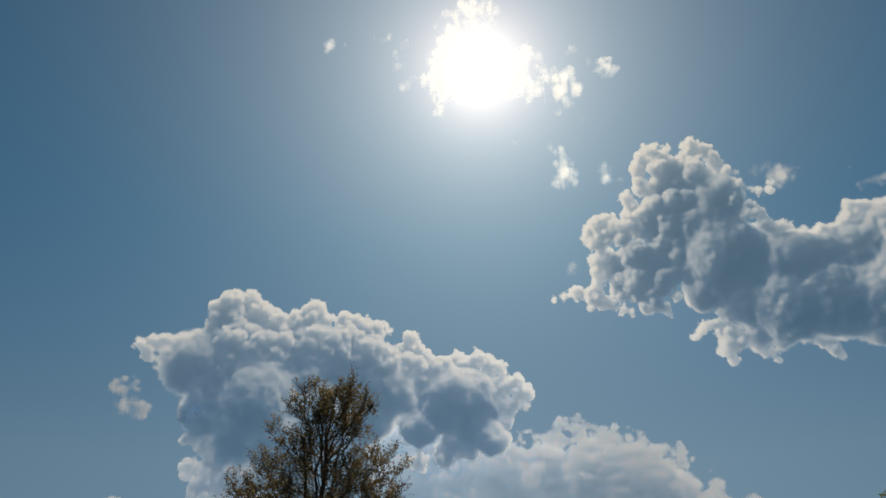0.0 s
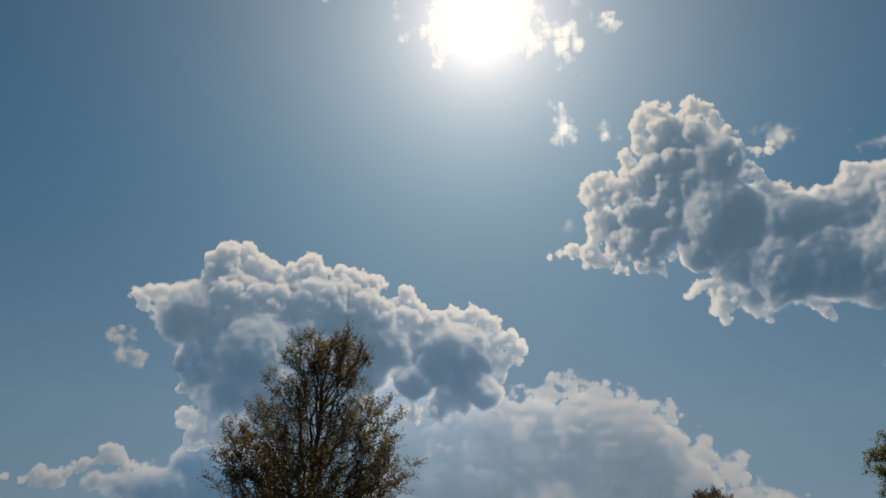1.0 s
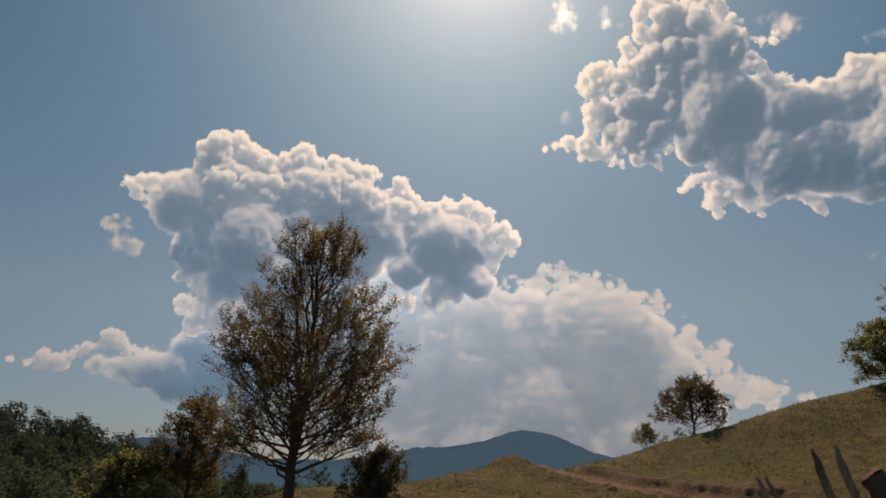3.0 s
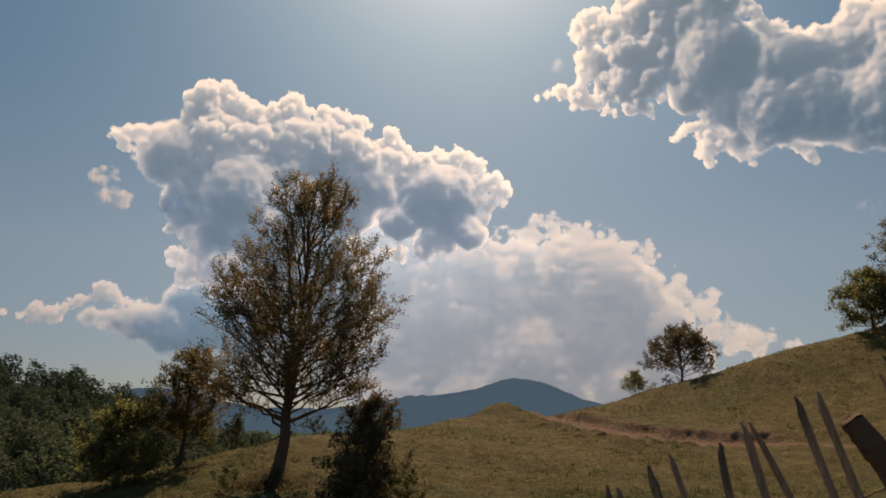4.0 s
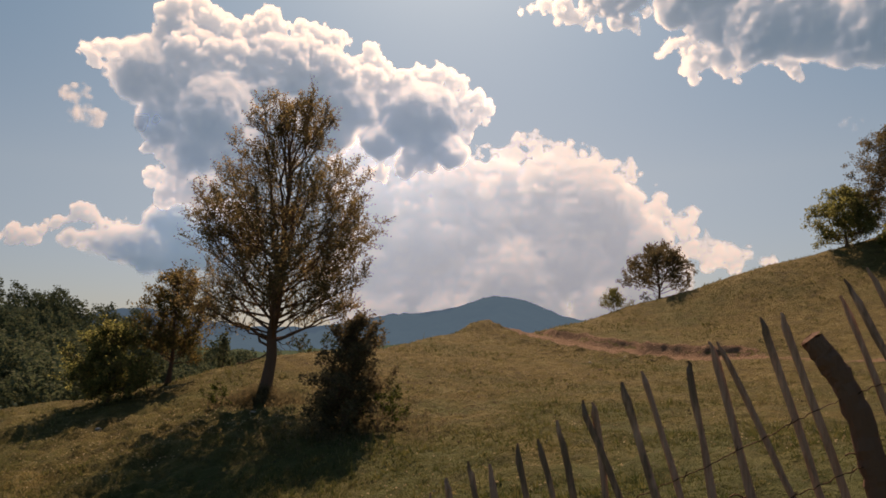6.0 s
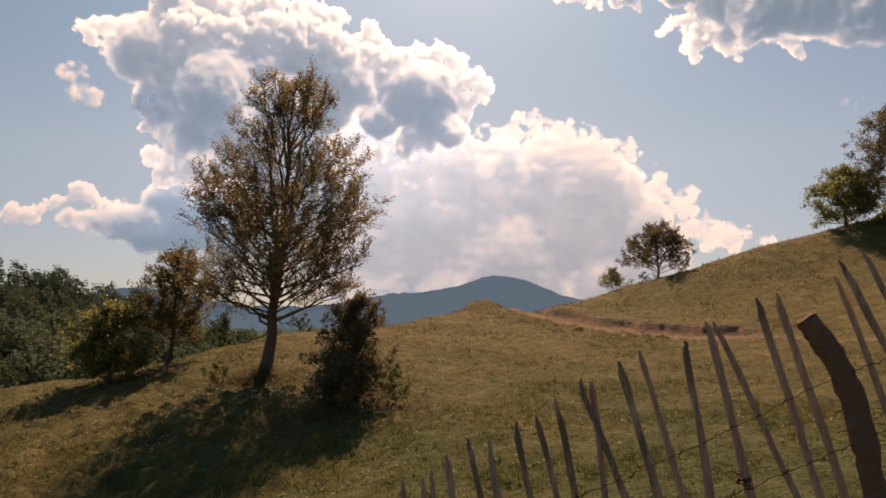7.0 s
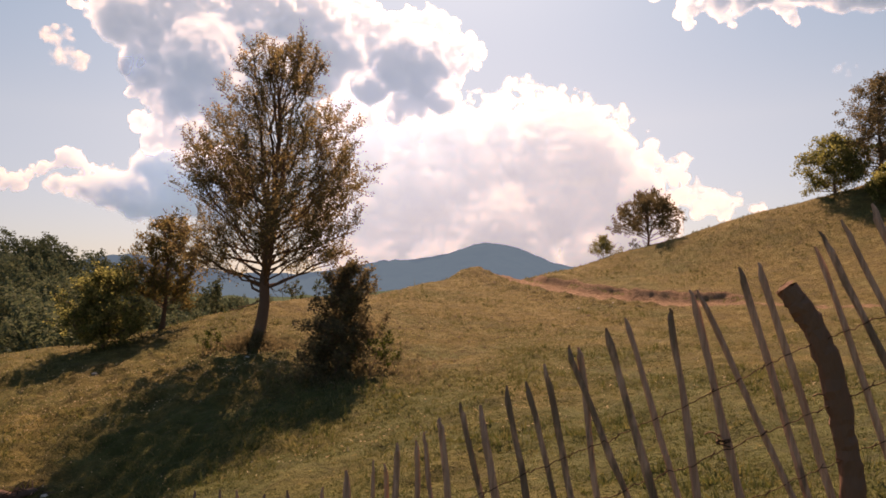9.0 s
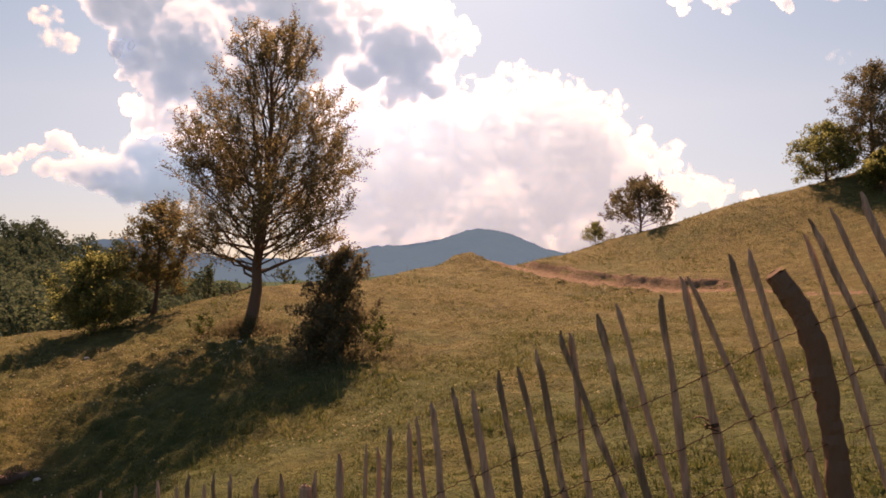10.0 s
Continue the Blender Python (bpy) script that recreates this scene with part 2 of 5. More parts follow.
LEAF_DRY = leaf_material("dry_fallen_leaves", [(0.26, 0.2, 0.11), (0.44, 0.36, 0.22), (0.62, 0.54, 0.38)], 0.35)
# paler and bluer than the nearer wood: haze put into the leaf colour
LEAF_FAR = leaf_material("hazy_forest_leaves", [(0.06, 0.095, 0.06), (0.1, 0.135, 0.08), (0.15, 0.17, 0.1)], 0.4)
LEAF_WOOD = leaf_material("forest_leaves", [(0.04, 0.058, 0.034), (0.072, 0.09, 0.05), (0.115, 0.125, 0.068)], 0.4)


# ---- mesh helpers ----
def mesh(name, verts, faces, material, smooth=False):
    """A mesh from an array of points and one array of faces that all have as many corners."""
    verts, faces = np.asarray(verts, np.float32), np.asarray(faces, np.int32)
    me = bpy.data.meshes.new(name)
    k = faces.shape[1]
    me.vertices.add(len(verts))
    me.vertices.foreach_set("co", verts.ravel())
    me.loops.add(faces.size)
    me.loops.foreach_set("vertex_index", faces.ravel())
    me.polygons.add(len(faces))
    me.polygons.foreach_set("loop_start", np.arange(0, faces.size, k, dtype=np.int32))
    me.polygons.foreach_set("use_smooth", np.full(len(faces), smooth))
    me.materials.append(material)
    me.update(calc_edges=True)
    return me


def part(name, data, parent, label=""):
    ob = new(name, data)
    ob.parent = parent
    return tagged(ob, label)


def thing(name, place, label, category, group="", kind=""):
    ob = new(name)
    ob.empty_display_size = 0.2
    ob.location = place
    return tagged(ob, label, category, group, kind)


def tube(points, radii, sides):
    """Points and quads of a round, tapering rod along a line."""
    pts = np.asarray(points, float)
    tan = np.gradient(pts, axis=0)
    tan /= np.linalg.norm(tan, axis=1)[:, None] + 1e-9
    ref = np.where(np.abs(tan[:, 2:3]) > 0.9, np.array([[1.0, 0, 0]]), np.array([[0, 0, 1.0]]))
    a = np.cross(tan, ref)
    a /= np.linalg.norm(a, axis=1)[:, None] + 1e-9
    b = np.cross(tan, a)
    w = np.arange(sides) * 2 * math.pi / sides
    ring = a[:, None] * np.cos(w)[None, :, None] + b[:, None] * np.sin(w)[None, :, None]
    v = (pts[:, None] + ring * np.asarray(radii)[:, None, None]).reshape(-1, 3)
    i = np.arange(len(pts) - 1)[:, None] * sides
    j = np.arange(sides)[None]
    k = (j + 1) % sides
    f = np.stack([i + j, i + k, i + sides + k, i + sides + j], -1).reshape(-1, 4)
    return v, f


def joined(pieces):
    """Many (points, faces) as one."""
    verts, faces, n = [], [], 0
    for v, f in pieces:
        verts.append(v)
        faces.append(f + n)
        n += len(v)
    return np.concatenate(verts), np.concatenate(faces)


def smoothstep(a, b, x):
    t = np.clip((x - a) / (b - a), 0, 1)
    return t * t * (3 - 2 * t)


def value_noise(x, y, seed=0):
    """Smooth noise in the plan, about -1 to 1, for arrays."""
    xi, yi = np.floor(x), np.floor(y)
    xf, yf = x - xi, y - yi

    def h(i, j):
        s = np.sin(i * 127.1 + j * 311.7 + seed * 74.7) * 43758.5453
        return 2 * (s - np.floor(s)) - 1

    u, v = xf * xf * (3 - 2 * xf), yf * yf * (3 - 2 * yf)
    return (h(xi, yi) * (1 - u) + h(xi + 1, yi) * u) * (1 - v) + (h(xi, yi + 1) * (1 - u) + h(xi + 1, yi + 1) * u) * v


# ---- the lie of the land ----
SLOPE = [-0.028, 1.714, 1.716, 0.159, 0.279, 0.489, -4.729, 3.091, -0.848, -0.186, 0.375, 2.534, 4.166, 11.336, 1.317]
# the earth track, from behind the crest down and along the slope
TRACK = [(1.6, 52.0), (3.3, 45.0), (4.6, 41.0), (6.4, 37.9), (8.3, 35.0), (10.4, 32.6), (12.6, 30.8), (14.6, 27.8), (18.0, 25.4), (30.0, 22.0)]


def track_offset(x, y):
    """Metres from the track (uphill: plus) and how far along it, 0 to 1."""
    best, side, along = np.full(np.shape(x), 1e9), np.zeros(np.shape(x)), np.zeros(np.shape(x))
    n = len(TRACK) - 1
    for i in range(n):
        (ax, ay), (bx, by) = TRACK[i], TRACK[i + 1]
        dx, dy = bx - ax, by - ay
        t = np.clip(((x - ax) * dx + (y - ay) * dy) / (dx * dx + dy * dy), 0, 1)
        px, py = x - ax - t * dx, y - ay - t * dy
        d = np.hypot(px, py)
        s = np.where(dx * py - dy * px > 0, 1.0, -1.0)
        nearer = d < best
        best, side, along = np.where(nearer, d, best), np.where(nearer, s, side), np.where(nearer, (i + t) / n, along)
    return best * side, along


def soft(d, w):
    return np.logaddexp(0, d / w) * w


def land(x, y, rough=True):
    """The height of the ground."""
    x, y = np.asarray(x, float), np.asarray(y, float)
    u, v = np.tanh(x / 30), np.tanh((y - 22) / 25 * 0.6) / 0.6
    z, k = np.zeros(np.broadcast(x, y).shape), 0
    for i in range(5):
        for j in range(5 - i):
            z = z + SLOPE[k] * u ** i * v ** j
            k += 1
    z = z + 0.31 * np.exp(-(x / 3.5) ** 2 - (y / 3.5) ** 2)
    z = z + 0.55 * np.exp(-((x + 6.6) / 4.5) ** 2 - ((y - 30) / 4) ** 2)
    z = z - 0.15 * np.exp(-((x + 12.5) / 3.5) ** 2 - ((y - 25) / 4) ** 2) + 0.3 * np.exp(-((x + 10) / 2.5) ** 2 - ((y - 28) / 3) ** 2)
    z = z + 1.45 * np.exp(-((x - 17.5) / 7.5) ** 2 - ((y - 49) / 7) ** 2) - 0.4 * np.exp(-((x - 4.3) / 1.8) ** 2 - ((y - 46) / 3) ** 2) + 0.42 * np.exp(-((x - 11) / 2.6) ** 2 - ((y - 48) / 4) ** 2)
    # the hollow between the fence and the tree, sunk so shadows fit the view
    z = z - 1.3 * np.exp(-((x + 7.4) / 4.4) ** 2 - ((y - 12) / 4.2) ** 2)
    # the knoll falls away towards the wood, fitted to the shrub's shadow in view
    z = z - 0.85 * np.exp(-((x + 13.2) / 3.6) ** 2 - ((y - 18.3) / 3.2) ** 2)
    # spoil heap beside the track at the crest
    z = z + 0.55 * np.exp(-((x - 1.2) / 1.3) ** 2 - ((y - 43.5) / 1.6) ** 2) + 0.2 * np.exp(-((x - 3.4) / 0.7) ** 2 - ((y - 44) / 1) ** 2)
    d, along = track_offset(x, y)
    fade = smoothstep(0.1, 0.2, along) * (1 - smoothstep(0.6, 0.68, along))
    z = z + fade * (0.3 * smoothstep(0.6, 1.15, d + 0.14 * value_noise(x * 0.9, y * 0.9, 11)) * (1 - smoothstep(2.0, 7.0, d)) - 0.1 * np.exp(-(d / 0.9) ** 2))
    below = smoothstep(0.02, 0.1, along) * (1 - smoothstep(0.5, 0.6, along)) * smoothstep(-3.4, -2.2, d) * smoothstep(-0.7, -1.1, d)
    z = z + 0.22 * below * np.abs(value_noise(x * 1.7, y * 1.7, 13))
    # trodden, lumpy turf under the tree
    lumpy = smoothstep(-18, -13, x) * smoothstep(-1.5, -5, x) * smoothstep(8, 11, y) * smoothstep(27, 21, y)
    z = z + lumpy * (0.17 * np.abs(value_noise(x * 1.9, y * 1.9, 14)) + 0.11 * np.abs(value_noise(x * 4.3, y * 4.3, 15)))
    crest = 27.5 + 19.5 * smoothstep(-11, 4, x)
    z = z - 0.62 * soft(y - crest, 0.9) - 0.5 * soft(-(x + 19), 2.0)
    if rough:
        near = np.exp(-np.hypot(x, y) / 60)
        z = z + near * (0.10 * value_noise(x * 0.45, y * 0.45, 1) + 0.06 * value_noise(x * 1.3, y * 1.3, 2) + 0.08 * value_noise(x * 3.1, y * 3.1, 3) + 0.045 * value_noise(x * 5.0, y * 6.5, 6))
    floor_ = -34 + 3 * value_noise(x / 90, y / 90, 4)
    return floor_ + soft(z - floor_, 3.0)


def spot(x, y, sink=0.0):
    return Vector((x, y, float(land(x, y)) - sink))


def ground_sheet():
    """One sheet to the horizon, with finer cells near the fence and the slope."""
    w = np.linspace(-1, 1, 521)
    gx = 44 * w + 4500 * np.abs(w) ** 15 * np.sign(w)
    s = np.linspace(-0.45, 1, 621)
    gy = np.where(s < 0, 60 * s - 4400 * (np.abs(s) / 0.45) ** 5 * (s < 0), 62 * s + 4500 * np.abs(s) ** 21)
    X, Y = np.meshgrid(gx, gy)
    Z = land(X, Y)
    nx, ny = len(gx), len(gy)
    i = np.arange(nx * ny).reshape(ny, nx)
    f = np.stack([i[:-1, :-1], i[:-1, 1:], i[1:, 1:], i[1:, :-1]], -1).reshape(-1, 4)
    me = mesh("ground", np.stack([X, Y, Z], -1).reshape(-1, 3), f, MEADOW, True)
    d, along = track_offset(X, Y)
    width = 0.62 + 0.2 * value_noise(X * 0.6, Y * 0.6, 7)
    width = width * (1 - 0.6 * smoothstep(0.52, 0.68, along))
    bare = smoothstep(width + 0.5, width - 0.2, d) * smoothstep(-width - 0.6, -width + 0.2, d) * (1 - 0.4 * smoothstep(0.6, 0.7, along))
    heap = 0.45 * np.exp(-((X - 2.0) / 2.2) ** 2 - ((Y - 44) / 1.6) ** 2)
    scuff = 0.32 * np.clip(value_noise(X * 0.8, Y * 0.8, 9) - 0.45, 0, 1)
    a = me.attributes.new("bare", "FLOAT", "POINT")
    a.data.foreach_set("value", np.clip(bare + heap + scuff, 0, 1).astype(np.float32).ravel())
    return tagged(new("ground", me), "grazed hillside meadow of dry, yellow-green grass", "ground", kind="structure")


ground_sheet()


# ---- the far hills ----
def range_of_hills(name, label, distance, depth, profile, material, rough, cells=360, span=1.3):
    """A ridge across the view; profile gives its crest as height over distance, by bearing."""
    b = np.linspace(-span, span, cells)
    s = np.linspace(0, 1, 40)
    B, S = np.meshgrid(b, s)
    D = distance - depth * (1 - S)
    crest = profile(B) * distance + EYE
    Z = -34 + (crest + 34) * np.sin(S * math.pi / 2) ** 1.3
    Z = Z + rough * (value_noise(B * distance / rough / 5, S * 8, 3) + 0.5 * value_noise(B * distance / rough / 1.8, S * 19, 5)) * (0.25 + 0.75 * np.sin(S * math.pi))
    jag = rough * 0.22 * value_noise(B * distance / rough * 1.4, S * 0, 8) * (S > 0.97)
    v = np.stack([B * D, D, Z + jag], -1)
    back = v[-1].copy()
    back[:, 1] += depth
    back[:, 2] = -40
    v = np.concatenate([v, back[None]])
    ny, nx = v.shape[:2]
    i = np.arange(nx * ny).reshape(ny, nx)
    f = np.stack([i[:-1, :-1], i[:-1, 1:], i[1:, 1:], i[1:, :-1]], -1).reshape(-1, 4)
    return tagged(new(name, mesh(name, v.reshape(-1, 3), f, material, True)), label, "mountain", kind="structure")


def bell(b, at, wide, high):
    return high * np.exp(-((b - at) / wide) ** 2)


# third colour: blue haze that the slopes themselves give off
FAR_HAZE = far_material("far_haze_forest", (0.008, 0.02, 0.024), (0.018, 0.036, 0.038), (0.04, 0.098, 0.178), 0.02)
MID_HAZE = far_material("nearer_haze_forest", (0.03, 0.055, 0.03), (0.07, 0.095, 0.045), (0.018, 0.03, 0.034), 0.05)
range_of_hills("backdrop_mountain", "distant forested mountain, blue with a glow added as haze", 2600, 1300,
               lambda b: 0.021 + bell(b, 0.06, 0.075, 0.039) + bell(b, -0.08, 0.09, 0.018) + bell(b, -0.45, 0.11, 0.028) + bell(b, 0.6, 0.3, 0.03), FAR_HAZE, 8)
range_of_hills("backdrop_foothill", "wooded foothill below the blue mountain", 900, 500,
               lambda b: -0.012 + bell(b, -0.75, 0.28, 0.062) + bell(b, -0.05, 0.12, 0.012), MID_HAZE, 6)


# ---- clouds ----
# bearing, elevation and radius of each puff, in degrees
CLOUD_HEAD = [
    (-22.3, 24.2, 1.19), (-21.0, 24.6, 0.94), (-23.0, 23.3, 0.93), (-21.9, 23.0, 1.19), (-19.5, 23.9, 1.03), (-18.2, 23.3, 0.95), (-20.0, 22.7, 1.20),
    (-23.4, 22.2, 0.51), (-16.3, 23.8, 1.04), (-15.2, 24.4, 0.87), (-14.4, 23.8, 0.70), (-16.8, 23.2, 0.70), (-12.5, 23.9, 0.70), (-11.4, 23.8, 0.79),
    (-10.3, 23.3, 0.80), (-9.4, 23.3, 0.58), (-12.7, 23.0, 0.97), (-7.6, 23.0, 0.40), (-7.2, 22.5, 0.67), (-6.7, 22.0, 0.58), (-6.0, 21.5, 0.49),
    (-7.8, 21.6, 0.80), (-5.6, 21.3, 0.36),
]
CLOUD_SHOULDER = [
    (-21.7, 21.5, 1.36), (-19.9, 21.5, 1.37), (-18.1, 21.6, 1.38), (-16.3, 21.8, 1.39), (-14.4, 21.9, 1.49), (-12.6, 21.8, 1.41), (-10.7, 21.7, 1.24),
    (-8.8, 21.2, 1.06), (-7.1, 20.7, 0.98), (-22.6, 20.0, 0.72), (-21.4, 19.8, 0.64), (-20.3, 20.2, 0.60), (-17.1, 20.7, 0.52), (-16.1, 20.5, 0.44),
    (-28.4, 20.6, 0.61), (-27.5, 20.9, 0.58), (-26.7, 21.2, 0.50), (-25.9, 21.0, 0.46), (-25.4, 21.7, 0.38), (-24.6, 21.9, 0.29), (-27.8, 20.1, 0.53),
    (-26.4, 20.2, 0.50),
]
CLOUD_TATTERS = [
    (-29.2, 17.4, 0.49), (-28.5, 17.7, 0.53), (-29.0, 16.4, 0.41), (-28.2, 16.4, 0.45), (-27.6, 15.8, 0.41), (-27.0, 16.2, 0.29), (-27.3, 15.3, 0.25),
    (-24.4, 16.6, 0.38), (-23.7, 16.5, 0.29), (-23.7, 14.5, 0.67), (-22.5, 14.0, 0.76), (-21.5, 13.1, 0.85), (-23.2, 12.4, 0.75), (-21.8, 11.6, 0.93),
    (-22.5, 10.9, 0.84), (-20.5, 11.5, 1.02), (-19.7, 11.9, 0.85),
]
CLOUD_BASE = [
    (-24.3, 20.1, 1.60), (-21.3, 18.6, 2.13), (-25.0, 18.8, 1.25), (-22.7, 16.7, 1.69), (-19.0, 17.5, 2.37), (-16.0, 19.1, 2.18), (-12.9, 19.8, 2.11),
    (-10.1, 19.5, 1.86), (-20.0, 15.1, 1.80), (-17.0, 14.7, 2.16), (-14.0, 16.6, 2.19), (-10.4, 16.8, 1.77), (-25.7, 19.7, 0.92), (-8.1, 18.3, 1.33),
]
CLOUD_DOME_RIM = [
    (-4.4, 20.4, 0.76), (-3.0, 20.8, 0.76), (-1.6, 21.0, 0.71), (-0.4, 20.6, 0.71), (0.6, 20.1, 0.53), (1.2, 19.2, 0.71), (2.0, 18.5, 0.66),
    (1.8, 17.7, 0.53), (0.4, 18.8, 0.80), (0.9, 17.1, 0.49), (0.4, 16.4, 0.53), (-5.9, 20.2, 0.89), (-6.3, 18.9, 1.07), (-6.6, 17.4, 0.98),
    (-7.2, 16.2, 0.71), (-5.4, 19.1, 0.80), (-3.4, 14.9, 0.98), (-2.2, 14.6, 0.80), (-6.3, 13.4, 0.66), (-4.5, 13.9, 0.71),
]
CLOUD_DOME_CORE = [
    (-3.5, 18.7, 1.60), (-2.0, 18.4, 1.69), (-1.0, 17.6, 1.33), (-4.4, 17.0, 1.51), (-2.0, 16.2, 1.42), (-6.2, 15.7, 1.24), (-0.6, 15.1, 1.15),
]
CLOUD_VEIL_RIM = [
    (1.4, 15.1, 0.53), (2.6, 15.2, 0.53), (3.7, 15.3, 0.62), (4.8, 15.9, 0.62), (6.0, 16.1, 0.61), (6.9, 15.8, 0.52), (7.9, 15.1, 0.57),
    (8.8, 15.3, 0.56), (9.9, 14.8, 0.52), (10.8, 14.5, 0.39), (4.4, 14.7, 0.79), (6.2, 14.9, 0.79), (8.3, 14.2, 0.87), (10.0, 13.7, 0.78),
    (11.6, 13.9, 0.43), (12.5, 14.0, 0.43), (13.4, 13.4, 0.64), (14.0, 12.7, 0.51), (12.5, 12.7, 0.77), (15.4, 11.9, 0.42), (15.5, 11.1, 0.58),
    (15.0, 10.2, 0.71), (16.0, 9.8, 0.62), (17.0, 9.5, 0.58), (17.9, 9.6, 0.53), (18.5, 9.8, 0.29),
]
CLOUD_VEIL_LIMB = [
    (17.0, 8.7, 0.70), (18.0, 8.4, 0.45), (18.8, 7.6, 0.48), (17.6, 7.2, 0.81), (19.6, 7.1, 0.48), (20.3, 6.6, 0.56), (21.6, 6.5, 0.47),
    (22.5, 6.3, 0.35), (19.0, 6.2, 0.88), (20.8, 5.7, 0.63), (23.0, 5.9, 0.39), (-0.2, 13.1, 0.97), (-2.0, 13.1, 0.97), (-4.2, 12.5, 0.97),
    (1.6, 12.2, 0.97), (2.9, 12.7, 0.61), (-5.5, 11.7, 0.79), (-3.8, 11.2, 0.97), (-1.1, 11.7, 0.97), (6.1, 13.0, 0.96), (7.9, 12.9, 0.87),
    (0.7, 8.5, 0.44), (1.6, 8.8, 0.30), (3.4, 5.2, 0.77), (5.2, 6.2, 0.86),
]
CLOUD_VEIL_BODY = [
    (-2.9, 8.3, 2.79), (1.6, 9.2, 2.79), (5.9, 10.0, 2.77), (10.3, 10.8, 2.39), (12.2, 8.6, 2.36), (7.9, 6.6, 2.81), (3.6, 5.2, 2.82),
    (-0.7, 4.5, 2.58), (12.0, 5.6, 2.33), (-5.1, 8.7, 2.45), (14.5, 7.4, 1.49), (15.9, 5.3, 1.63), (14.6, 4.0, 1.63), (-4.5, 4.9, 2.58),
    (-7.2, 6.5, 2.16), (-8.8, 4.0, 2.14),
]
CLOUD_VEIL_BACK = [
    (-7.0, 2.0, 2.37), (-0.7, 1.7, 2.37), (5.6, 2.4, 2.35), (11.0, 2.8, 2.06),
    (-7.4, 11.7, 2.02), (-3.8, 13.1, 1.77), (-0.2, 13.1, 1.77), (3.4, 12.6, 1.84), (6.9, 12.6, 1.83), (10.1, 12.0, 1.55), (13.2, 10.7, 1.18),
    (-8.4, 14.3, 1.59), (-5.7, 15.2, 1.33), (-1.1, 14.4, 1.33),
]
CLOUD_LOW_RIM = [
    (-32.3, 7.6, 0.54), (-32.2, 8.0, 0.42), (-33.0, 7.4, 0.31), (-31.4, 7.7, 0.43), (-30.6, 8.0, 0.43), (-29.8, 8.4, 0.43), (-29.1, 8.7, 0.40),
    (-28.4, 9.3, 0.48), (-27.9, 9.5, 0.52), (-27.4, 9.2, 0.40), (-27.0, 8.7, 0.32), (-26.4, 8.8, 0.28), (-25.7, 8.9, 0.29), (-25.2, 9.2, 0.25),
    (-31.0, 7.3, 0.39), (-34.1, 7.5, 0.23), (-28.7, 7.7, 0.28), (-28.0, 7.5, 0.44), (-27.4, 7.8, 0.36), (-26.9, 8.0, 0.28), (-27.9, 7.0, 0.24),
]
CLOUD_LOW_BASE = [
    (-28.8, 7.5, 0.44), (-26.9, 7.3, 0.72), (-25.1, 7.5, 1.06), (-23.5, 7.3, 1.23), (-25.7, 6.6, 0.48), (-21.9, 7.3, 1.49), (-23.6, 6.1, 0.61),
    (-20.2, 7.7, 1.67), (-22.4, 9.2, 1.08), (-20.9, 9.8, 1.09), (-18.4, 8.2, 2.11), (-21.8, 5.8, 0.58),
]
CLOUD_RIGHT_RIM = [
    (15.2, 35.9, 0.59), (14.3, 35.1, 0.60), (13.9, 34.5, 0.51), (16.4, 35.4, 0.51), (18.6, 35.3, 0.75), (19.7, 35.0, 0.50), (20.3, 34.1, 0.58),
    (20.7, 33.2, 0.41), (16.3, 34.0, 1.10), (18.5, 33.6, 1.01), (13.9, 33.2, 0.68), (12.3, 32.6, 0.47), (12.8, 31.6, 0.60), (10.5, 31.2, 0.56),
    (9.7, 30.9, 0.65), (8.7, 30.3, 0.57), (8.4, 29.7, 0.44), (9.5, 29.4, 0.78), (11.1, 30.1, 0.95), (13.2, 30.6, 1.12), (8.9, 28.2, 0.48),
    (9.2, 27.3, 0.57), (9.1, 26.4, 0.52), (8.6, 25.4, 0.70), (7.1, 25.7, 0.57), (6.1, 25.5, 0.39), (5.2, 25.5, 0.31), (9.6, 24.8, 0.61),
    (10.7, 24.2, 0.47), (11.4, 23.9, 0.34), (8.0, 24.5, 0.35),
]
CLOUD_RIGHT_EDGE = [
    (13.0, 24.2, 0.68), (14.1, 23.9, 0.55), (14.4, 23.2, 0.30), (12.7, 25.1, 0.77), (15.1, 24.7, 0.51), (16.8, 30.3, 0.34), (16.0, 30.0, 0.34),
    (17.3, 30.7, 0.30), (14.5, 28.7, 0.47), (15.0, 29.1, 0.30), (12.1, 28.9, 0.34), (21.2, 33.1, 0.33), (21.8, 32.7, 0.25), (21.7, 31.7, 0.45),
    (20.9, 31.4, 0.41), (22.5, 31.3, 0.33), (23.3, 30.9, 0.33), (24.1, 30.9, 0.28), (24.2, 31.5, 0.24), (21.2, 30.7, 0.62), (22.3, 29.8, 0.74),
    (23.0, 29.1, 0.61), (24.3, 28.2, 0.48), (25.0, 28.1, 0.28), (23.5, 28.2, 0.53), (25.6, 27.7, 0.24), (26.4, 27.6, 0.24),
]
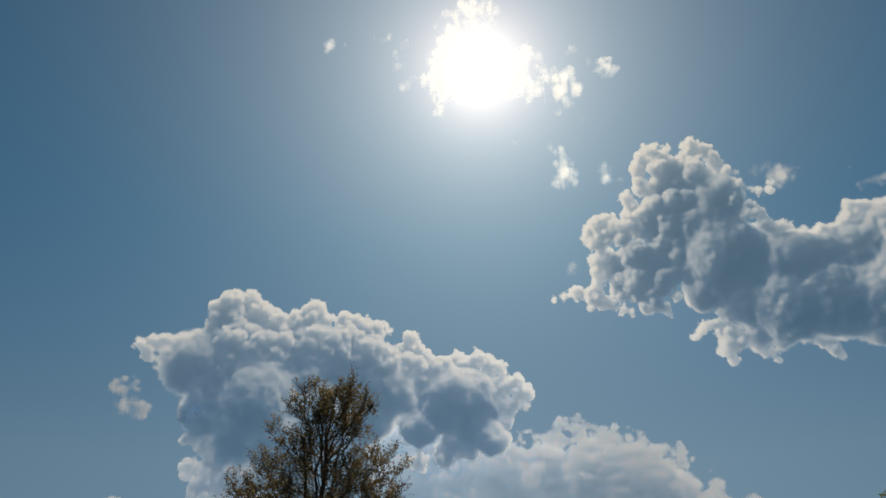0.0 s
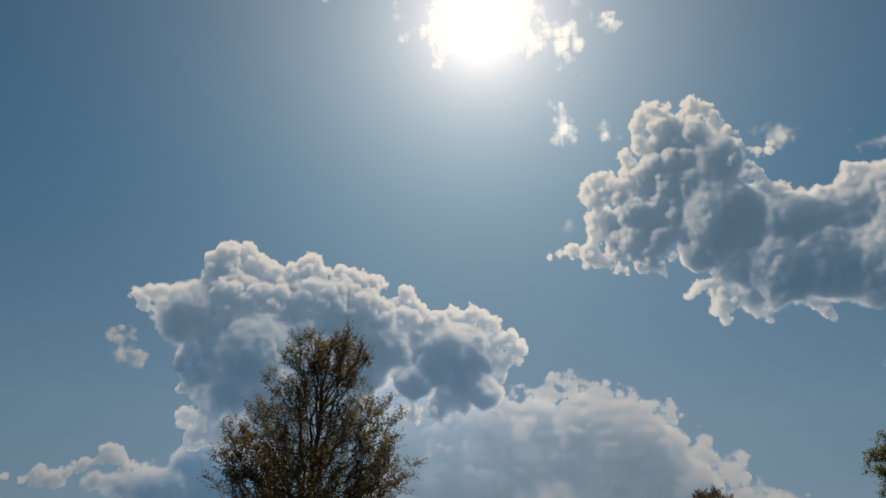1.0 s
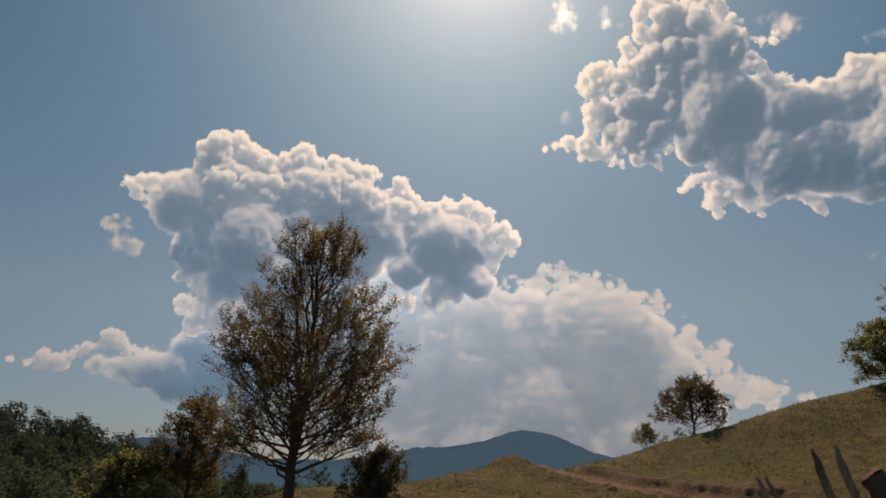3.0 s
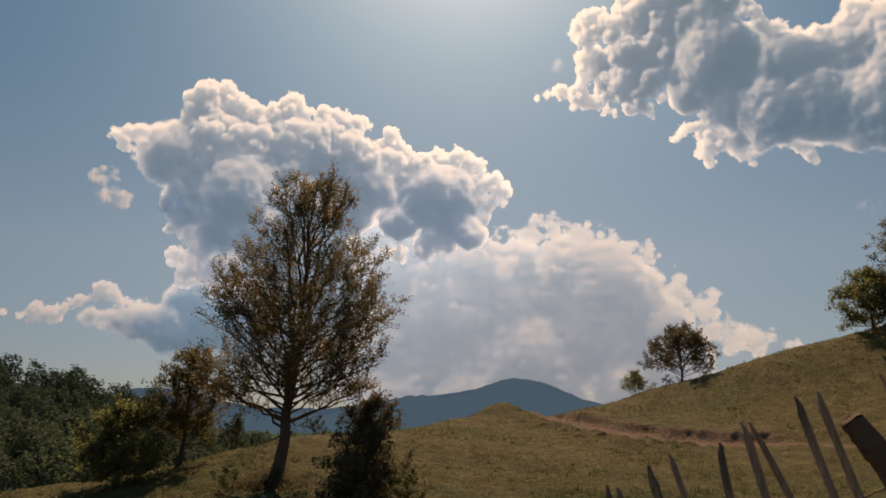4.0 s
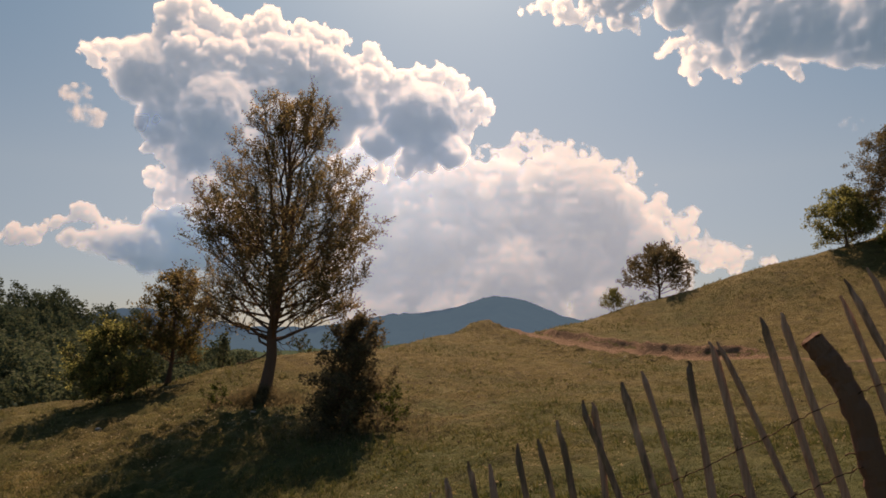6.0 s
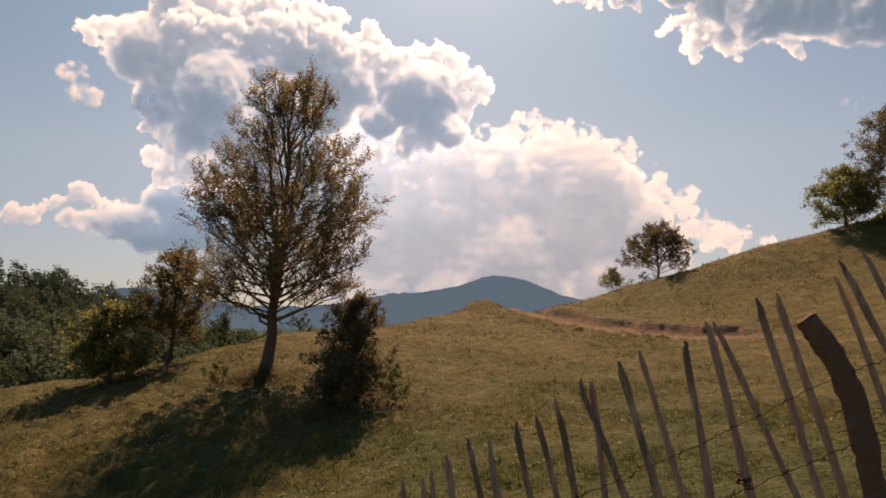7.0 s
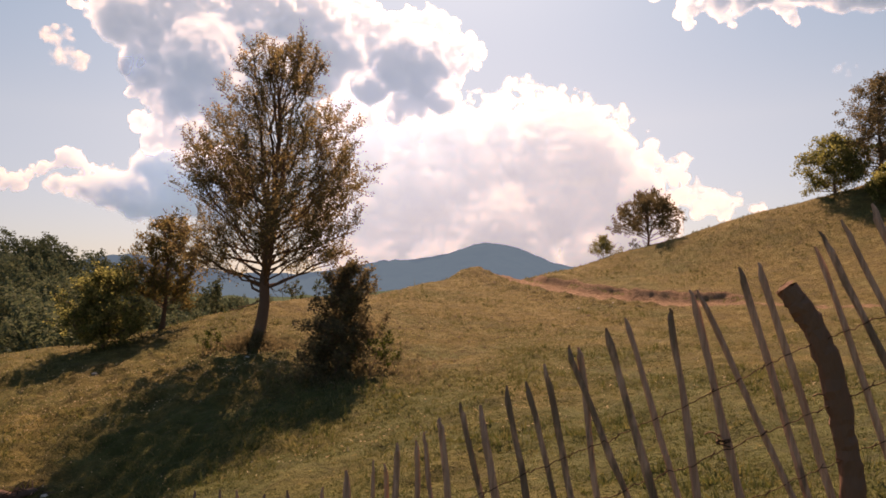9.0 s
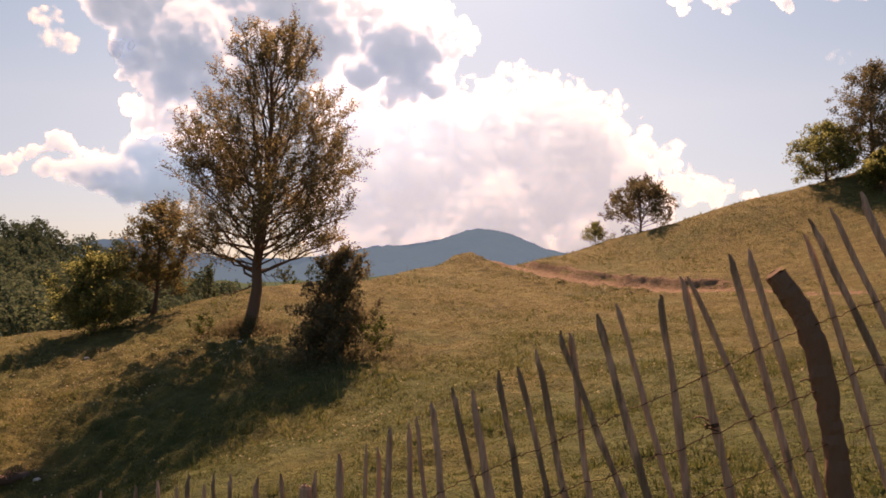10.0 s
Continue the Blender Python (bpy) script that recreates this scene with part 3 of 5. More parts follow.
CLOUD_RIGHT_TAIL = [
    (27.0, 27.5, 0.28), (27.6, 27.3, 0.27), (28.2, 27.4, 0.31), (28.9, 27.8, 0.47), (29.0, 28.6, 0.31), (29.8, 28.0, 0.58), (30.8, 27.7, 0.57),
    (31.2, 27.0, 0.61), (18.6, 22.5, 0.66), (17.8, 21.9, 0.50), (18.9, 20.9, 0.90), (18.1, 20.2, 0.49), (18.5, 19.3, 0.41), (18.6, 18.7, 0.20),
    (21.1, 19.7, 0.48), (21.5, 19.1, 0.24), (16.6, 22.1, 0.46), (16.0, 21.5, 0.29), (17.1, 22.4, 0.33), (25.3, 19.0, 0.43), (25.8, 18.5, 0.27),
    (25.0, 19.8, 0.55),
]
CLOUD_RIGHT_BODY = [
    (16.9, 32.2, 1.61), (15.1, 30.6, 1.62), (10.7, 27.5, 1.13), (11.4, 25.9, 1.03), (13.5, 27.2, 1.88), (16.4, 27.6, 2.11), (18.6, 29.4, 1.92),
    (20.0, 31.2, 1.50), (19.4, 27.1, 2.33), (21.9, 26.6, 1.88), (24.3, 25.9, 1.77), (26.7, 25.7, 1.50), (29.0, 25.6, 1.55), (17.6, 24.9, 1.42),
    (20.8, 23.9, 1.88),
]
CLOUD_RIGHT_END = [
    (23.4, 22.6, 1.84), (26.1, 22.4, 1.80), (28.7, 22.3, 1.76), (20.6, 21.0, 0.81), (22.3, 20.8, 0.72), (24.1, 20.8, 0.63), (27.0, 20.5, 0.85),
    (28.7, 19.9, 0.84), (31.6, 25.5, 1.89), (30.7, 21.8, 2.25), (33.4, 24.5, 2.22), (32.7, 21.3, 2.21),
]
CLOUD_SHREDS = [
    (23.5, 32.5, 0.24), (24.3, 32.7, 0.20), (23.0, 32.8, 0.16), (25.3, 31.6, 0.48), (24.8, 31.6, 0.36), (26.0, 31.9, 0.28), (26.6, 31.9, 0.16),
    (30.7, 29.5, 0.27), (31.3, 29.5, 0.27), (32.0, 29.4, 0.23), (29.9, 30.8, 0.15), (7.1, 27.5, 0.22), (7.4, 27.7, 0.18),
]
CLOUD_SUN_PLUME = [
    (-4.8, 46.8, 0.43), (-3.3, 47.4, 0.64), (-1.4, 48.0, 0.76), (0.5, 48.0, 0.67), (1.2, 47.2, 0.59), (-3.3, 45.8, 1.03), (-0.8, 46.2, 1.19),
    (-4.4, 44.6, 1.03), (-4.5, 42.5, 1.04), (-4.8, 40.8, 0.57), (-1.0, 43.3, 2.16), (2.6, 43.1, 1.64), (4.4, 44.1, 0.77), (5.7, 43.7, 0.60),
    (6.0, 42.4, 0.69), (4.7, 41.6, 0.86), (-16.0, 45.1, 0.38), (-16.6, 44.8, 0.25), (-15.1, 45.0, 0.25), (-11.9, 45.8, 0.17), (-10.4, 46.0, 0.17),
    (-8.5, 45.0, 0.39), (-9.1, 44.8, 0.26), (-7.8, 45.4, 0.21),
]
CLOUD_SUN_RAGS = [
    (6.9, 42.3, 0.64), (8.3, 42.1, 0.56), (8.8, 41.4, 0.51), (7.5, 41.1, 0.56), (5.8, 41.3, 0.47), (7.9, 40.1, 0.34), (8.6, 40.1, 0.26),
    (7.1, 39.9, 0.26), (5.4, 40.3, 0.22), (9.2, 39.1, 0.22), (6.7, 43.6, 0.21), (7.6, 43.8, 0.21), (8.5, 43.9, 0.25), (9.5, 44.1, 0.25),
    (10.3, 43.9, 0.25), (10.5, 43.3, 0.21), (11.2, 42.8, 0.30), (12.4, 42.8, 0.34), (12.5, 42.0, 0.25), (13.3, 42.1, 0.25),
]
CLOUD_SUN_BITS = [
    (-7.0, 44.6, 0.17), (-8.4, 43.8, 0.17), (-7.2, 44.0, 0.17), (-9.3, 43.7, 0.17), (-8.1, 42.2, 0.26), (-6.9, 42.6, 0.35), (6.2, 37.3, 0.22),
    (6.9, 36.9, 0.22), (6.9, 36.1, 0.35), (7.3, 35.4, 0.44), (8.0, 34.8, 0.39), (6.4, 34.8, 0.31), (7.1, 34.3, 0.22), (10.6, 35.0, 0.30),
    (10.8, 34.3, 0.43), (11.6, 34.4, 0.22), (10.7, 33.7, 0.22), (3.0, 37.7, 0.13),
]
CLOUD_SPECK = [(29.2, 15.0, 0.42), (28.7, 15.15, 0.36), (28.3, 14.95, 0.28)]


def of(density, swell, nearer, *heaps):
    """Puffs of one density, swollen by a factor and standing nearer by some degrees' width."""
    return [(a, e, r * swell, density, nearer) for heap in heaps for a, e, r in heap]


def lattice(shape, cells, rng):
    """Smooth random noise, -1 to 1, on a block of cells, from a coarse random lattice."""
    g = rng.uniform(-1, 1, [int(n / cells) + 3 for n in shape]).astype(np.float32)
    for axis, n in enumerate(shape):
        p = np.arange(n) / cells + rng.random()
        k = p.astype(int)
        f = (p - k).astype(np.float32)
        f = f * f * (3 - 2 * f)
        s = [1, 1, 1]
        s[axis] = n
        f = f.reshape(s)
        g = np.take(g, k, axis) * (1 - f) + np.take(g, k + 1, axis) * f
    return g


def shifted(a, steps):
    """The block moved by whole cells, with clear air coming in."""
    out = np.zeros_like(a)
    if any(abs(s) >= n for n, s in zip(a.shape, steps)):
        return out
    src, dst = [], []
    for n, s in zip(a.shape, steps):
        src.append(slice(max(s, 0), n + min(s, 0)))
        dst.append(slice(max(-s, 0), n + min(-s, 0)))
    out[tuple(dst)] = a[tuple(src)]
    return out


def buds(centre, r, k, rng, crisp, depth=2):
    """Round heads on the skin of a puff, and heads on those."""
    out = []
    for _ in range(int(crisp * (16 if depth == 2 else 7))):
        d = rng.normal(size=3)
        d[2] = -abs(d[2]) if rng.random() < 0.7 else abs(d[2])
        d /= np.linalg.norm(d)
        c = r * rng.uniform(0.28, 0.52)
        if c < 0.1:
            continue
        p = (centre[0] + d[0] * (r - 0.5 * c) / k, centre[1] + d[1] * (r - 0.5 * c), centre[2] + d[2] * (r * 0.85 - 0.3 * c))
        out.append((*p, c))
        if depth > 1:
            out += buds(p, c, k, rng, crisp, depth - 1)
    return out


def cloud(label, puffs, seed, distance, material, cell=0.075, sigma=3.8, soft_edge=0.1, billow=0.3, spread=0.5, clear=0.0, milky=0.07, wander=0.3, glow=0.0, solid=4.0, crisp=1.0, blend=6.0):
    """A heap of puffs (bearing, elevation, radius in degrees, density) with billowing surfaces, as a block of vapour
    cells.
    The skin that faces the viewer carries its sky cover and baked shade."""
    rng = np.random.default_rng(seed)
    P = np.array(puffs)
    lo_a, hi_a = (P[:, 0] - 1.9 * P[:, 2]).min() - 0.5, min((P[:, 0] + 1.9 * P[:, 2]).max() + 0.5, 39.0)
    lo_e, hi_e = max((P[:, 1] - 1.35 * P[:, 2]).min() - 0.5, -1.0), (P[:, 1] + 1.35 * P[:, 2]).max() + 0.5
    az, el = np.arange(lo_a, hi_a, cell, dtype=np.float32), np.arange(lo_e, hi_e, cell, dtype=np.float32)
    k_mid = math.cos(radians((lo_e + hi_e) / 2))
    reach = max(P[:, 2].max() * (1 + 0.5 * spread), P[:, 2].mean() + np.abs(P[:, 4]).max() + 0.3) + 0.3
    zs = np.arange(-reach, reach, cell * 1.35, dtype=np.float32)
    shape = (len(el), len(az), len(zs))
    bumps = np.zeros(shape, np.float32)
    for size, high in ((1.7, 0.4), (0.9, 0.4), (0.45, 0.2), (0.22, 0.06)):
        bumps += high * billow * (2 * np.abs(lattice(shape, size / cell, rng)) - 0.75)
    ragged = 0.6 * lattice(shape, 0.7 / cell, rng) + 0.4 * lattice(shape, 0.35 / cell, rng)
    warp = [0.5 * lattice(shape[:2] + (1,), 2.2 / cell, rng)[..., 0] + 0.25 * lattice(shape[:2] + (1,), 0.9 / cell, rng)[..., 0] for _ in range(2)]
    AW, EW = az[None] + warp[0] * wander / k_mid, el[:, None] + warp[1] * wander
    near, dense, fuzz = np.full(shape, 1e-6, np.float32), np.full(shape, 1e-7, np.float32), np.full(shape, 1e-7, np.float32)
    florets = []
    for a, e, r, dens, nearer in puffs:
        k = math.cos(radians(e))
        z0 = rng.uniform(-spread, spread) * r * 0.8 - nearer
        pad = r * 1.3 + 1.6
        i0, i1 = np.searchsorted(el, (e - pad, e + pad))
        j0, j1 = np.searchsorted(az, (a - pad / k, a + pad / k))
        w = (slice(i0, i1), slice(j0, j1))
        q = np.sqrt((((AW[w] - a) * k) ** 2 + (EW[w] - e) ** 2)[..., None] + (((zs - z0) / 0.75) ** 2)[None, None])
        g = np.exp(np.minimum(blend * (r * (0.86 if dens < 0.6 else 1.0) - q), 9.0))
        near[w] += g
        dense[w] += g * min(dens, 1.6)
        fuzz[w] += g * (soft_edge * (1.0 if dens < 0.6 else 3.5 if dens < 0.9 else 7.0))
        if dens < 0.6:
            florets += buds((a, e, z0), r, k, rng, crisp)
    dense /= near
    fuzz /= near
    heap = np.log(near) / blend
    # smaller and smaller round heads that crowd the skin, as on a cauliflower
    for a, e, z, r in florets:
        k = math.cos(radians(e))
        i0, i1 = np.searchsorted(el, (e - r, e + r))
        j0, j1 = np.searchsorted(az, (a - r / k, a + r / k))
        z0, z1 = np.searchsorted(zs, (z - r, z + r))
        w = (slice(i0, i1), slice(j0, j1), slice(z0, z1))
        q = np.sqrt((((az[None, j0:j1] - a) * k) ** 2 + (el[i0:i1, None] - e) ** 2)[..., None] + ((zs[z0:z1] - z) ** 2)[None, None])
        heap[w] = np.maximum(heap[w], 1.1 * (r - q))
    bumps = np.where(bumps > 0, bumps * smoothstep(-0.5, 0.05, heap), bumps).astype(np.float32)
    s = heap + bumps * (1 - 0.35 * smoothstep(0.5, 0.9, dense))
    t = np.clip((s + fuzz * (0.3 + 0.5 * ragged)) / (2 * fuzz + 1e-4), 0, 1)
    vapour = (dense * t * t * (3 - 2 * t)).astype(np.float32)
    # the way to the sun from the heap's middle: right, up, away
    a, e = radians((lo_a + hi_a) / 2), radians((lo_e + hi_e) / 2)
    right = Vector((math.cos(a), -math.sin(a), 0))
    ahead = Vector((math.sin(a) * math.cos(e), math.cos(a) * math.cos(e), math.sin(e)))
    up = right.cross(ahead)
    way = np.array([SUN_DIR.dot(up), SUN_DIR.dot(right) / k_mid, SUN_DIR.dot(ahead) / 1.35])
    # scattered light from the sunny side, also baked, to bring out each billow
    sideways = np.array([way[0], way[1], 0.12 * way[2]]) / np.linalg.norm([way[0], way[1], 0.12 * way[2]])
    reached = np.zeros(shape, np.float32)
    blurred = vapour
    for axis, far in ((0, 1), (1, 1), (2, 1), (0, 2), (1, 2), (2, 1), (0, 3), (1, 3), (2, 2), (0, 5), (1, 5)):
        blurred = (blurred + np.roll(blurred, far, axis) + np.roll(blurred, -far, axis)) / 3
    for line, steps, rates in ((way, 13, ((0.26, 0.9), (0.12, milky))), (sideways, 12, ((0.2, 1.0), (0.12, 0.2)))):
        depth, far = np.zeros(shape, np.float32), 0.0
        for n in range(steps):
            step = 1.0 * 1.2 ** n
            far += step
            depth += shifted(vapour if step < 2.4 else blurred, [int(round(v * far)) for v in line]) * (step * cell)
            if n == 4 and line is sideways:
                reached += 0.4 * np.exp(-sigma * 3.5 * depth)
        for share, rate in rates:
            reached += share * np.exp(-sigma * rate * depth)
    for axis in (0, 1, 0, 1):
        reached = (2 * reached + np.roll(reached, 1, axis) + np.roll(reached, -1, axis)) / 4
    # glow lifts the darkest of the baked shade
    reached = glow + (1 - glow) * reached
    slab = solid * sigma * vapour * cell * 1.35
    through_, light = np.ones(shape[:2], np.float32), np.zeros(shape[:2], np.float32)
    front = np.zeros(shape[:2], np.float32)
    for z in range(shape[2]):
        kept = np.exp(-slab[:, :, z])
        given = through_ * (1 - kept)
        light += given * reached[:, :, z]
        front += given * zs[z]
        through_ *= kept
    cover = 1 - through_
    # the light marched through the vapour is kept as shade on the skin
    shade_depth = -np.log(np.clip(light / np.maximum(cover, 1e-3), 0.004, 1.0))
    front = np.where(cover > 0.02, front / np.maximum(cover, 1e-3), 0)
    A0, E0 = np.meshgrid(np.radians(az), np.radians(el))
    for _ in range(12):
        front = (front + np.roll(front, 1, 0) + np.roll(front, -1, 0) + np.roll(front, 1, 1) + np.roll(front, -1, 1)) / 5
    R = distance * (1 + np.radians(front) * 0.15)
    v = np.stack([R * np.sin(A0) * np.cos(E0), R * np.cos(A0) * np.cos(E0), R * np.sin(E0)], -1).reshape(-1, 3)
    if clear:
        away = np.degrees(np.arccos(np.clip((v / np.linalg.norm(v, axis=1)[:, None]) @ np.array(SUN_DIR), -1, 1)))
        cover = cover * smoothstep(clear * 0.6, clear * 1.7, away).reshape(cover.shape)
    ny, nx = cover.shape
    i = np.arange(nx * ny).reshape(ny, nx)
    f = np.stack([i[:-1, :-1], i[:-1, 1:], i[1:, 1:], i[1:, :-1]], -1).reshape(-1, 4)
    c = cover.ravel()
    f = f[c[f].max(1) > 0.02]
    used, f = np.unique(f, return_inverse=True)
    me = mesh("cloud", v[used], f.reshape(-1, 4), material, True)
    for name, data in (("baked_shade", shade_depth.ravel()[used]), ("cover", c[used])):
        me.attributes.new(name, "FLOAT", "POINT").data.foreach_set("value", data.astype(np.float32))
    return tagged(new("cloud", me), label, "cloud", "clouds in the sky", "structure")


# white scales the baked light; before the sun it is raised for glare
VAPOUR = cloud_material("cloud_vapour", 0.88, 0.86)
HAZY_VAPOUR = cloud_material("hazy_vapour", 0.8, 0.62)
LOW_VAPOUR = cloud_material("low_vapour", 0.75, 0.58)
SUN_VAPOUR = cloud_material("vapour_before_the_sun", 0.6, 1.5, (1.0, 0.98, 0.94))
cloud("towering white cumulus with a grey base and a rounded head",
      of(0.42, 1.15, 0.0, CLOUD_HEAD) + of(0.42, 1.25, 0.0, CLOUD_DOME_RIM) + of(0.42, 1.1, 0.9, CLOUD_SHOULDER) + of(0.3, 1.2, 0.3, CLOUD_TATTERS[9:]) + of(0.98, 1.25, 0.2, CLOUD_BASE) + of(0.7, 1.2, 0.4, CLOUD_DOME_CORE), 1, 4000, VAPOUR)
cloud("wide hazy cumulus bank low over the mountain", of(0.42, 1.12, 0.8, CLOUD_VEIL_RIM) + of(0.38, 1.35, 1.2, CLOUD_VEIL_LIMB) + of(0.62, 1.3, -0.4, CLOUD_VEIL_BODY, CLOUD_VEIL_BACK), 3, 4750, HAZY_VAPOUR, sigma=1.7, solid=2.6, glow=0.1, blend=3.6, billow=0.6, crisp=0.7)
cloud("low flat cumulus with a dark base", of(0.4, 1.35, 0.4, CLOUD_LOW_RIM) + of(1.2, 1.4, 0.0, CLOUD_LOW_BASE), 4, 4600, LOW_VAPOUR)
cloud("large grey cumulus with bright sunlit rims", of(0.42, 1.22, 0.3, CLOUD_RIGHT_RIM, CLOUD_RIGHT_TAIL) + of(0.42, 1.18, 1.2, CLOUD_RIGHT_EDGE) + of(0.5, 1.2, -0.3, CLOUD_RIGHT_BODY[:6]) + of(0.85, 1.25, 0.0, CLOUD_RIGHT_BODY[6:]) + of(1.5, 1.4, 0.3, CLOUD_RIGHT_END), 5, 3700, VAPOUR)
cloud("thin torn cloud glowing before the sun", of(0.5, 1.15, 0.0, CLOUD_SUN_PLUME) + of(0.38, 1.5, 0.0, CLOUD_SUN_RAGS) + of(0.3, 1.7, 0.0, CLOUD_SUN_BITS), 7, 3600, SUN_VAPOUR, sigma=4.0, solid=0.8, soft_edge=0.45, clear=2.0, milky=0.01, wander=0.9, billow=0.7, glow=0.75)
cloud("small torn cloud shreds", of(0.3, 1.7, 0.0, CLOUD_SHREDS), 8, 3400, VAPOUR, soft_edge=0.4, solid=1.3, wander=0.8)
cloud("torn rags of cloud beside the white cumulus", of(0.35, 1.4, 0.0, CLOUD_TATTERS[:9]), 14, 3950, LOW_VAPOUR, soft_edge=0.3, solid=1.3, wander=1.6, billow=0.9)
cloud("tiny lone cloud puff", of(0.2, 0.9, 0.0, CLOUD_SPECK), 9, 4650, VAPOUR, soft_edge=0.35, solid=2.0, wander=1.0)


# ---- trees ----
def bend(a, b, lift, n, rng, wobble=0.04):
    """A line from a to b that bows upwards, with some unevenness."""
    t = np.linspace(0, 1, n)[:, None]
    mid = a + (b - a) * np.array([0.5 + lift, 0.5 + lift, 0.5 - lift])
    p = (1 - t) ** 2 * a + 2 * t * (1 - t) * mid + t * t * b
    return p + rng.normal(size=p.shape) * wobble * np.linalg.norm(b - a) * (t * (1 - t) * 2)


def leaves_at(points, rng, size, spread, upright=0.3):
    """Small pointed leaves, two triangles each, scattered about the points."""
    n = len(points)
    c = points + rng.normal(size=(n, 3)) * spread
    d = rng.normal(size=(n, 3))
    d[:, 2] = d[:, 2] * 0.7 + upright
    d /= np.linalg.norm(d, axis=1)[:, None]
    w = np.cross(d, rng.normal(size=(n, 3)))
    w /= np.linalg.norm(w, axis=1)[:, None] + 1e-9
    s = (size * rng.uniform(0.6, 1.35, n))[:, None]
    v = np.stack([c - d * s * 0.5, c + w * s * 0.32, c + d * s * 0.6, c - w * s * 0.32], 1).reshape(-1, 3)
    return v, np.arange(4 * n).reshape(-1, 4)


def tree(name, label, category, place, height, spread, leaf, bark=None, seed=1, limbs=30, first=0.25, rise=0.28, lift=0.15, axis=(0, 0), trunk=0.022,
         subs=7, twigs=5, per_twig=16, leaf_size=0.09, scatter=0.07, group="", limb_parts=False, bare=0.0, fill=0.85, climb=(0.6, 1.2), upward=0.25, uneven=(0.72, 1.05), inner=0.22, low=1.05, leaders=0, thin_side=1.0, even=False):
    """A tree: spread(h) is the crown's radius at the height h (0 to 1); axis leans its top."""
    rng = np.random.default_rng(seed)
    root = thing(name, place, label, category, group)
    bark = bark or BARK
    t = np.linspace(0, 1, 14)
    line = np.stack([axis[0] * t ** 0.8 * height, axis[1] * t * height, t * height * 0.96], 1)
    line[1:-1, :2] += rng.normal(size=(12, 2)) * 0.006 * height
    rad = trunk * height * ((1 - t) ** 0.9 + 0.04)
    rad[0] *= 1.5
    rad[1] *= 1.1
    wood = [tube(line, rad, 9)]
    limb_list, leaf_pts = [], []
    widest = max(spread(h) for h in (0.2, 0.3, 0.4, 0.5, 0.6, 0.7))
    for k in range(limbs):
        h0 = first + (0.9 - first) * (k / limbs) ** low
        h1 = min(h0 + rise * rng.uniform(*climb) * (1 - 0.55 * h0), 0.985)
        a = k * 2.399 + rng.uniform(-0.4, 0.4)
        r = spread(h1) * rng.uniform(*uneven)
        leader = leaders and h0 > 0.3 and k % leaders == 0
        if leader:
            h1 = min(h0 + 0.42 * rng.uniform(0.8, 1.1), 0.97)
            r = spread(h1) * rng.uniform(0.45, 0.95)
        base = np.array([np.interp(h0, t, line[:, i]) for i in range(3)])
        mid = np.array([np.interp(h1, t, line[:, i]) for i in range(2)])
        tip = np.array([mid[0] + r * math.cos(a), mid[1] + r * math.sin(a), h1 * height])
        p = bend(base, tip, lift, 8, rng)
        r0 = np.interp(h0, t, rad) * (rng.uniform(0.6, 0.75) if leader else rng.uniform(0.22, 0.38))
        pieces = [tube(p, np.linspace(r0, 0.004 * height ** 0.5, 8), 5)]
        leafless = rng.random() < bare
        boughs = max(3, round(subs * min(1.3, 0.25 + 0.95 * r / widest))) if even else subs
        thin = thin_side if math.cos(a) < -0.1 and h1 < 0.5 else 1.0
        for s in range(boughs):
            f = inner + (1 - inner) * (s + rng.random()) / boughs
            q0 = np.array([np.interp(f, np.linspace(0, 1, 8), p[:, i]) for i in range(3)])
            ln = r * fill * 0.5 * (1.15 - 0.6 * f) + 0.05 * height * (0.4 + rng.random() * 0.6)
            out = (p[-1] - p[0]) / np.linalg.norm(p[-1] - p[0])
            d = out * 0.6 + rng.normal(size=3) * 0.55 + np.array([0, 0, upward + lift])
            q1 = q0 + d / np.linalg.norm(d) * ln
            q = bend(q0, q1, lift * 0.6, 5, rng)
            pieces.append(tube(q, np.linspace(r0 * 0.32 * (1.1 - f) + 0.003, 0.003, 5), 4))
            for w in range(twigs):
                g = 0.25 + 0.75 * (w + rng.random()) / twigs
                w0 = np.array([np.interp(g, np.linspace(0, 1, 5), q[:, i]) for i in range(3)])
                d = (q1 - q0) / ln * 0.7 + rng.normal(size=3) * 0.6 + np.array([0, 0, upward + lift])
                w1 = w0 + d / np.linalg.norm(d) * ln * rng.uniform(0.3, 0.6)
                pieces.append(tube(np.stack([w0, (w0 + w1) / 2 + rng.normal(size=3) * 0.02, w1]), [0.006, 0.004, 0.002], 3))
                if not leafless or rng.random() < 0.25:
                    n = rng.poisson(per_twig * thin * rng.uniform(0.3, 1.6) * (1.15 - 0.4 * h1 if even else 1.3 - 0.8 * h1))
                    leaf_pts.append(w0 + (w1 - w0) * rng.uniform(0.1, 1.1, n)[:, None])
        limb_list.append(joined(pieces))
    if limb_parts:
        part("trunk", mesh("trunk", *joined(wood), bark, True), root, "rough grey-brown trunk")
        for v, f in limb_list:
            part("limb", mesh("limb", v, f, bark, True), root)
    else:
        part("trunk", mesh("trunk", *joined(wood + limb_list), bark, True), root)
    part("crown", mesh("crown", *leaves_at(np.concatenate(leaf_pts), rng, leaf_size, scatter), leaf), root)
    return root


def outline(*stops):
    """A radius by height from a few (height, radius) pairs."""
    hs, rs = zip(*stops)
    return lambda h: float(np.interp(h, hs, rs))


